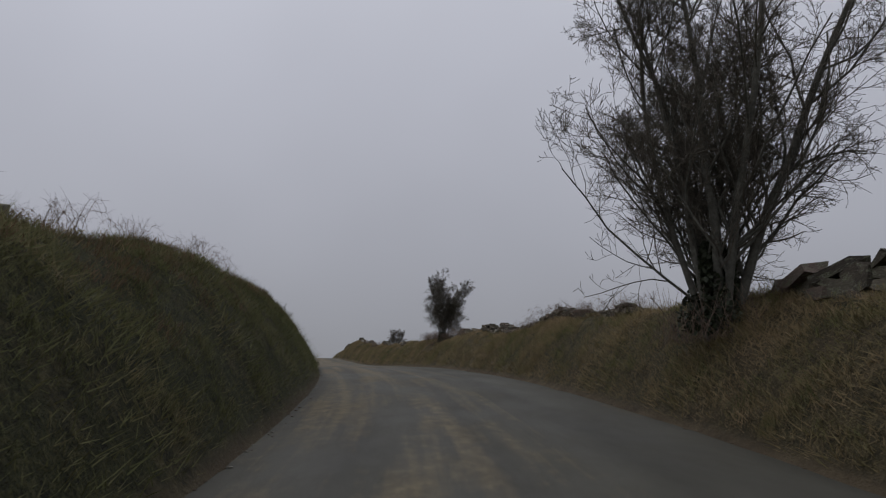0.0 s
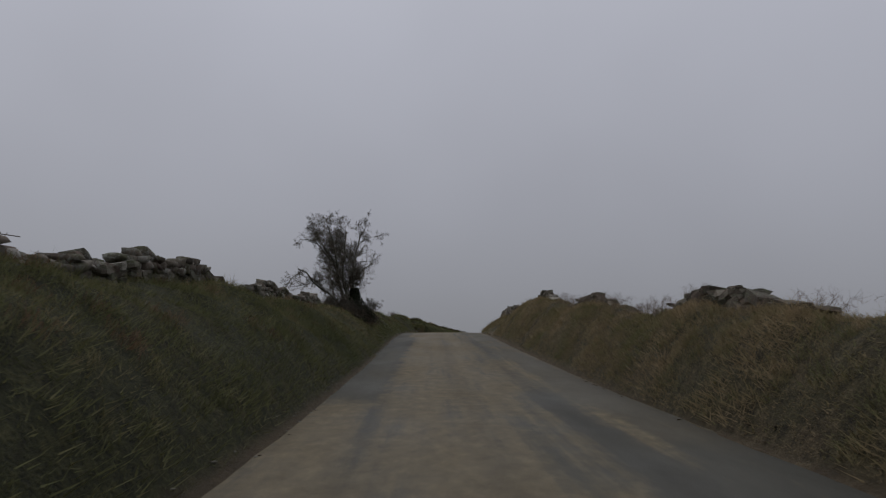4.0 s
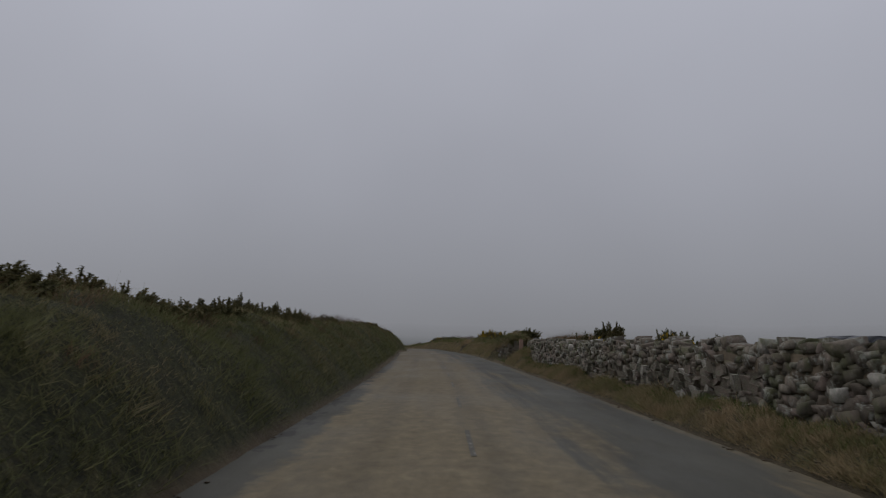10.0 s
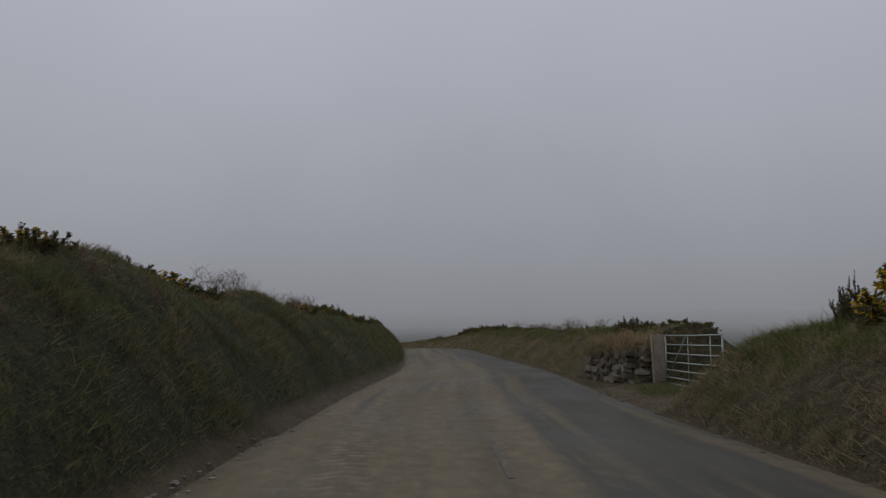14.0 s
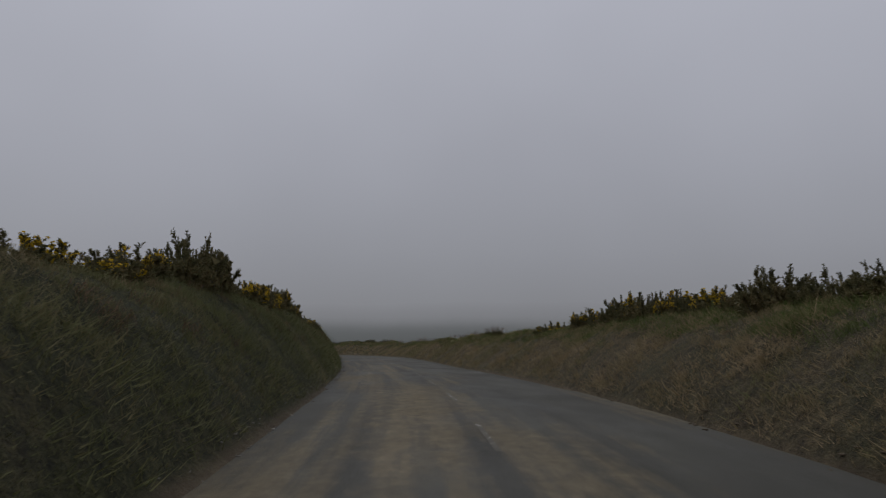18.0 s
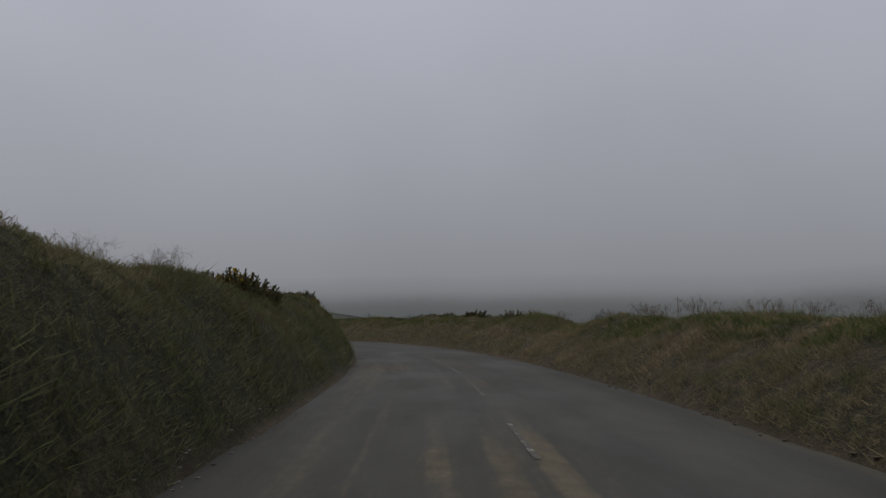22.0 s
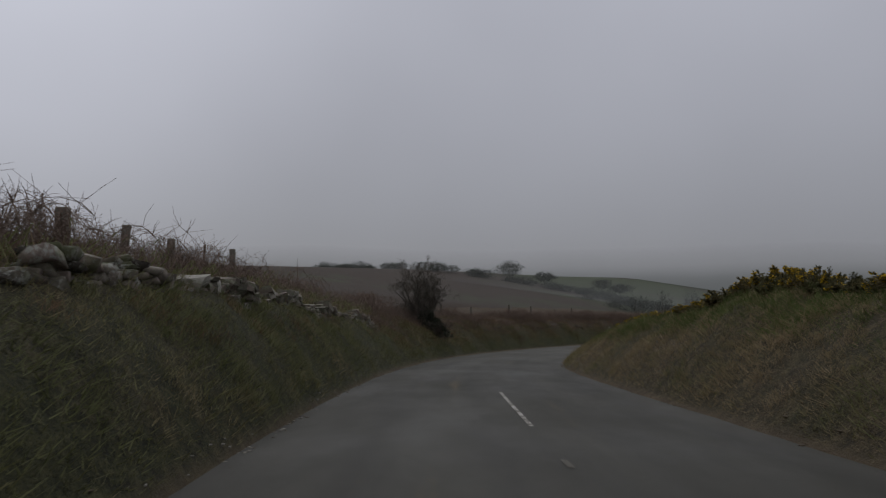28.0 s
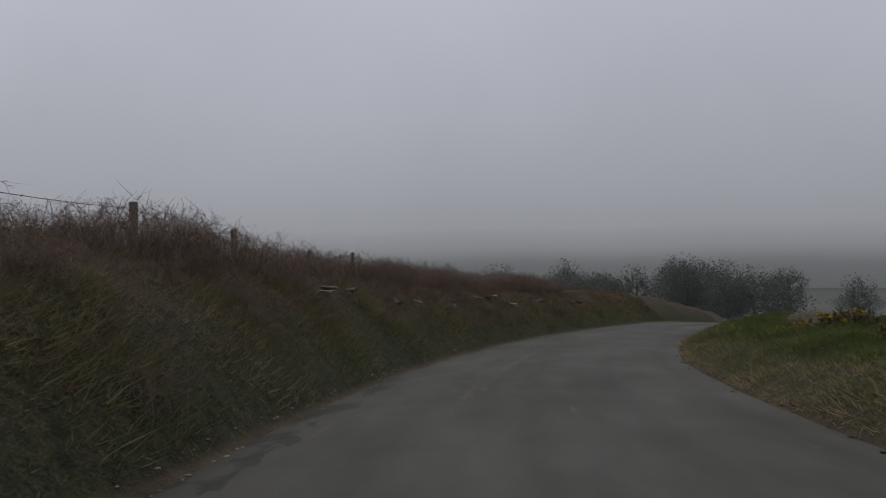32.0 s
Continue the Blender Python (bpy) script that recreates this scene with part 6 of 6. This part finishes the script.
# ---- the misty distance ----
def clump_tree(label, x, y, tall, wide, seed, group, dens=3000, base=None, name="far_tree"):
    """A distant tree: trunk, a few limbs and an uneven crown of small clumps."""
    rng = np.random.default_rng(seed)
    z = float(far_height(np.array([x]), np.array([y]))[0]) if base is None else base
    tree = thing(name, label, "tree", group, Matrix.Translation((x, y, z - 0.2)))
    lines = [([(0, 0, 0), (0.1, 0, tall * 0.25), (0, 0.1, tall * 0.5), (0, 0, tall * 0.85)], [tall * 0.035, tall * 0.028, tall * 0.02, tall * 0.006])]
    tips = []
    for i in range(9):
        q, h = rng.uniform(0, 6.283), rng.uniform(0.25, 0.6) * tall
        e = np.array([math.cos(q) * wide * 0.42, math.sin(q) * wide * 0.42, h + rng.uniform(0.15, 0.35) * tall])
        lines.append((np.array([(0, 0, h), e * 0.5 + [0, 0, h * 0.45], e]), [tall * 0.014, tall * 0.01, tall * 0.004]))
        tips.append(e)
    v, f = tubes(lines, 5)
    child("trunk", mesh_of("trunk", v, [f], BARK), tree)
    n = dens
    d = rng.normal(size=(n, 3))
    d /= np.linalg.norm(d, axis=1, keepdims=True)
    r = rng.uniform(0.35, 1.0, n)[:, None] ** 0.6
    lobes = 1 + 0.22 * np.sin(4 * np.arctan2(d[:, 1], d[:, 0]) + seed)[:, None] + 0.15 * np.sin(6 * d[:, 2:3] + seed)
    c = d * r * lobes * [wide * 0.5, wide * 0.5, tall * (0.36 if name == "far_tree" else 0.48)] + [0, 0, tall * (0.62 if name == "far_tree" else 0.5)]
    e = [rng.normal(0, wide * 0.011 + 0.02, (n, 3)) for _ in range(3)]
    lv = np.stack([c + e[0], c + e[1], c + e[2]], 1).reshape(-1, 3)
    child("crown", mesh_of("crown", lv, [np.arange(len(lv)).reshape(-1, 3)], HEDGE), tree, "bare crown, its grey paled to imitate haze")
    return tree


for i, (x, y, tall, wide) in enumerate(((-145, 414, 5.6, 7), (-147, 436, 3.8, 7), (-225, 426, 4.0, 4), (-220, 431, 3.5, 2.5), (-214, 437, 3.0, 4), (-141, 461, 4.5, 6), (-136, 463, 3.8, 8))):
    clump_tree("lone rounded tree on the misty hillside" if wide < tall * 1.5 else "low spreading thicket on the misty hillside", x, y, tall, wide, 70 + i, "trees on the hillside")
_rt = random.Random(5)
for i in range(64):
    a = _rt.uniform(-0.5, 1.0) if i < 34 else _rt.uniform(-0.18, 0.16)
    d = _rt.uniform(98, 152) if i < 34 else _rt.uniform(97, 122)
    x, y = -62 + d * math.sin(a), 288 + d * math.cos(a)
    clump_tree("bare misty woodland tree in the valley", x, y, _rt.uniform(3.6, 8.8), _rt.uniform(4, 8), 90 + i, "woodland trees", 4200, -9.8 + 1.5 * _rt.random() - 0.004 * d, "woodland_tree")
for i in range(40):
    f = i / 39
    x, y = -86 - 104 * f + _rt.uniform(-3, 3), 378 + 25 * math.sin(f * 5) + _rt.uniform(-3, 3) + 40 * f
    clump_tree("dark hedge bush along a field edge", x, y, _rt.uniform(1.6, 2.6), _rt.uniform(4, 6.5), 140 + i, "field hedge bushes", 1500, None, "hedge_bush")


# A see-through glow that imitates haze, thinning out with height.
def haze_glow_material(name, opaque, low, high, colour):
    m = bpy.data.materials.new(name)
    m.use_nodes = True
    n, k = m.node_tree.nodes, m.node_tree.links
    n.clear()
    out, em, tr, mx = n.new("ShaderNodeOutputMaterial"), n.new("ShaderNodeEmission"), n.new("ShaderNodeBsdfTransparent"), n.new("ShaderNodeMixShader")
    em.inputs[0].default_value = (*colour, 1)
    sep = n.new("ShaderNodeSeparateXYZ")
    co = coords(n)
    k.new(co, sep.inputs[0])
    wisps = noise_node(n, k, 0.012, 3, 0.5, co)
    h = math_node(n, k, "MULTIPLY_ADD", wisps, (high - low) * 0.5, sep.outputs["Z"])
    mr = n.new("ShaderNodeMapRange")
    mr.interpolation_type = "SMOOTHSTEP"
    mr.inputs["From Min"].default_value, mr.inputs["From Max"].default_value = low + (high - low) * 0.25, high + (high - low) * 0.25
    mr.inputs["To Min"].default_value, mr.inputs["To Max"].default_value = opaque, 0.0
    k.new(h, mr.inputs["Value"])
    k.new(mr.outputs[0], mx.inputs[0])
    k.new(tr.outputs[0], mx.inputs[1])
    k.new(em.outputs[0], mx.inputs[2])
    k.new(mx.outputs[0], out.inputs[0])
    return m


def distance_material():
    m = bpy.data.materials.new("hazed_hills_glow")
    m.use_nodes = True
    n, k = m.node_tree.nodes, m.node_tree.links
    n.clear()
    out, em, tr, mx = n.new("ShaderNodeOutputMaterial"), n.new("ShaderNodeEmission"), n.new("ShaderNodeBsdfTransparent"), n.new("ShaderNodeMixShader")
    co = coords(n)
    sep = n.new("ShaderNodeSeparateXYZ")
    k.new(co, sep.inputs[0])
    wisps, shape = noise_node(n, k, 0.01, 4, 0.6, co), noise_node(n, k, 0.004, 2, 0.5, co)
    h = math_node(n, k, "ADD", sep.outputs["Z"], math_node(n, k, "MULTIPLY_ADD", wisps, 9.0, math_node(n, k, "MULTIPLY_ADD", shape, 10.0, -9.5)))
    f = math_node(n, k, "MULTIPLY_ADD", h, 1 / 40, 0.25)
    # The glow pales and thins upwards, which paints haze over the hills.
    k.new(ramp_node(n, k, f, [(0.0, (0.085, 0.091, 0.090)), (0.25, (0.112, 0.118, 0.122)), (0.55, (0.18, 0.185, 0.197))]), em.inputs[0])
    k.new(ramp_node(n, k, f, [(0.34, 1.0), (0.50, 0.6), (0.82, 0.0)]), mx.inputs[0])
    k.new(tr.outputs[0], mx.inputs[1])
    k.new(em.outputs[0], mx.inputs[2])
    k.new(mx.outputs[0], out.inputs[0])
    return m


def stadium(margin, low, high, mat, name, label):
    """A closed upright sheet round the place, for added haze or the backdrop."""
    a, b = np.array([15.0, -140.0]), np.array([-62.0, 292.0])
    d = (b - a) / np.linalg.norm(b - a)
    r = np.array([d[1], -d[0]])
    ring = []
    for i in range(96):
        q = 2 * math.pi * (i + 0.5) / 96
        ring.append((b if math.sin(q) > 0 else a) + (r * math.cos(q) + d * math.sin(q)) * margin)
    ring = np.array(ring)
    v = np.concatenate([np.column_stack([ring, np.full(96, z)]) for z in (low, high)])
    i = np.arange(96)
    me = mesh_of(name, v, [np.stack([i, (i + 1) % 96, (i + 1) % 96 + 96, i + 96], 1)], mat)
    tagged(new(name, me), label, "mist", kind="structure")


# Two added glowing sheets lay haze over the land behind them.
stadium(80, -60, 20, haze_glow_material("hill_haze_glow", 0.08, -4, 7, (0.115, 0.121, 0.130)), "haze_sheet", "thin glowing grey sheet standing in for haze on the hill")
stadium(120, -60, 24, haze_glow_material("valley_haze_glow", 0.32, -9, 4, (0.122, 0.128, 0.138)), "haze_sheet", "glowing grey sheet standing in for haze in the valley")
stadium(420, -60, 36, distance_material(), "backdrop", "glowing backdrop of far hills with haze painted into its colour")


# ---- grass hanging over the stone facings ----
def overhang(name, s0, s1, lat, top, count, mat, seed):
    rng = np.random.default_rng(seed)
    s = rng.uniform(s0, s1, count)
    side = 1 if lat(s0) > 0 else -1
    l = np.array([lat(q) for q in s]) + side * rng.uniform(-0.12, 0.35, count)
    base = spot(s, l, np.array([top(q) for q in s]) + rng.normal(0, 0.14, count))
    _, a = axis(s)
    out = np.stack([-side * np.cos(a), -side * np.sin(a), 0 * a], 1)
    fwd = np.stack([-np.sin(a), np.cos(a), 0 * a], 1) * rng.normal(-0.3, 0.6, count)[:, None]
    size = rng.uniform(0.12, 0.42, count)[:, None]
    d0 = np.array([0, 0, 0.7]) + out * rng.uniform(0.1, 0.9, count)[:, None] + fwd * 0.6
    d0 /= np.linalg.norm(d0, axis=1, keepdims=True)
    d1 = out * rng.uniform(0.2, 0.8, count)[:, None] + fwd * 0.5 - np.array([0, 0, 1.0])
    d1 /= np.linalg.norm(d1, axis=1, keepdims=True)
    w = np.cross(d0, rng.normal(size=(count, 3)))
    w *= 0.006 / np.linalg.norm(w, axis=1, keepdims=True)
    mid = base + d0 * size * 0.45
    tip = mid + d1 * size * 0.7
    v = np.stack([base - w, base + w, mid + w * 0.8, mid - w * 0.8, tip], 1).reshape(-1, 3)
    i = np.arange(count)[:, None] * 5
    tagged(new(name, mesh_of(name, v, [i + np.array([[0, 1, 2, 3]]), i + np.array([[3, 2, 4]])], mat)), "long grass hanging over the stone facing", "grass", kind="stuff")


overhang("overhanging_grass", 130.9, 134.2, facing("open_gateway"), curve_of((131.0, 0.95), (133.6, 0.8), (135, 0.8)), 2200, TAN_BLADE, 61)
overhang("overhanging_grass", 130.9, 134.4, facing("open_gateway"), curve_of((131.0, 0.85), (133.6, 0.7), (135, 0.7)), 6000, GREEN_BLADE, 66)
overhang("overhanging_grass", 131.2, 134.6, facing("open_gateway"), curve_of((131.0, 0.55), (133.6, 0.42), (135, 0.45)), 4200, TAN_BLADE, 68)
ruin_face = lambda s: -LEFT_EDGE(s) - 1.88
overhang("overhanging_grass", 398, 425, ruin_face, lambda s: LEFT_H(s) + 0.05, 1800, GREEN_BLADE, 69)
overhang("overhanging_grass", 398, 425, ruin_face, lambda s: 1.42, 5500, GREEN_BLADE, 70)
overhang("overhanging_grass", 187.3, 190.6, facing("granite_post"), curve_of((187.4, 1.2), (189, 1.0), (190.6, 0.75)), 3000, TAN_BLADE, 63)
overhang("overhanging_grass", 187.3, 190.8, facing("granite_post"), curve_of((187.4, 1.3), (189, 1.2), (190.6, 0.9)), 3500, GREEN_BLADE, 67)
overhang("overhanging_grass", 221.9, 225.8, facing("steel_gate"), curve_of((222.0, 1.05), (225.4, 0.9)), 3500, TAN_BLADE, 64)
overhang("overhanging_grass", 106.6, 145.0, lambda s: crest_r(s) - 0.12, lambda s: float(ground_height(s, crest_r(s) - 0.1)) + 0.05, 9000, TAN_BLADE, 65)
rubble("mud_clods", "dark clods of dung and mud on the road", -1, 176.5, 180.5, 26, EARTH, (0.03, 0.11), (-2.5, -1.7), 8)
rubble("mud_clods", "dark clods of mud on the road", -1, 258, 272, 14, EARTH, (0.02, 0.05), (-2.9, -0.9), 9)
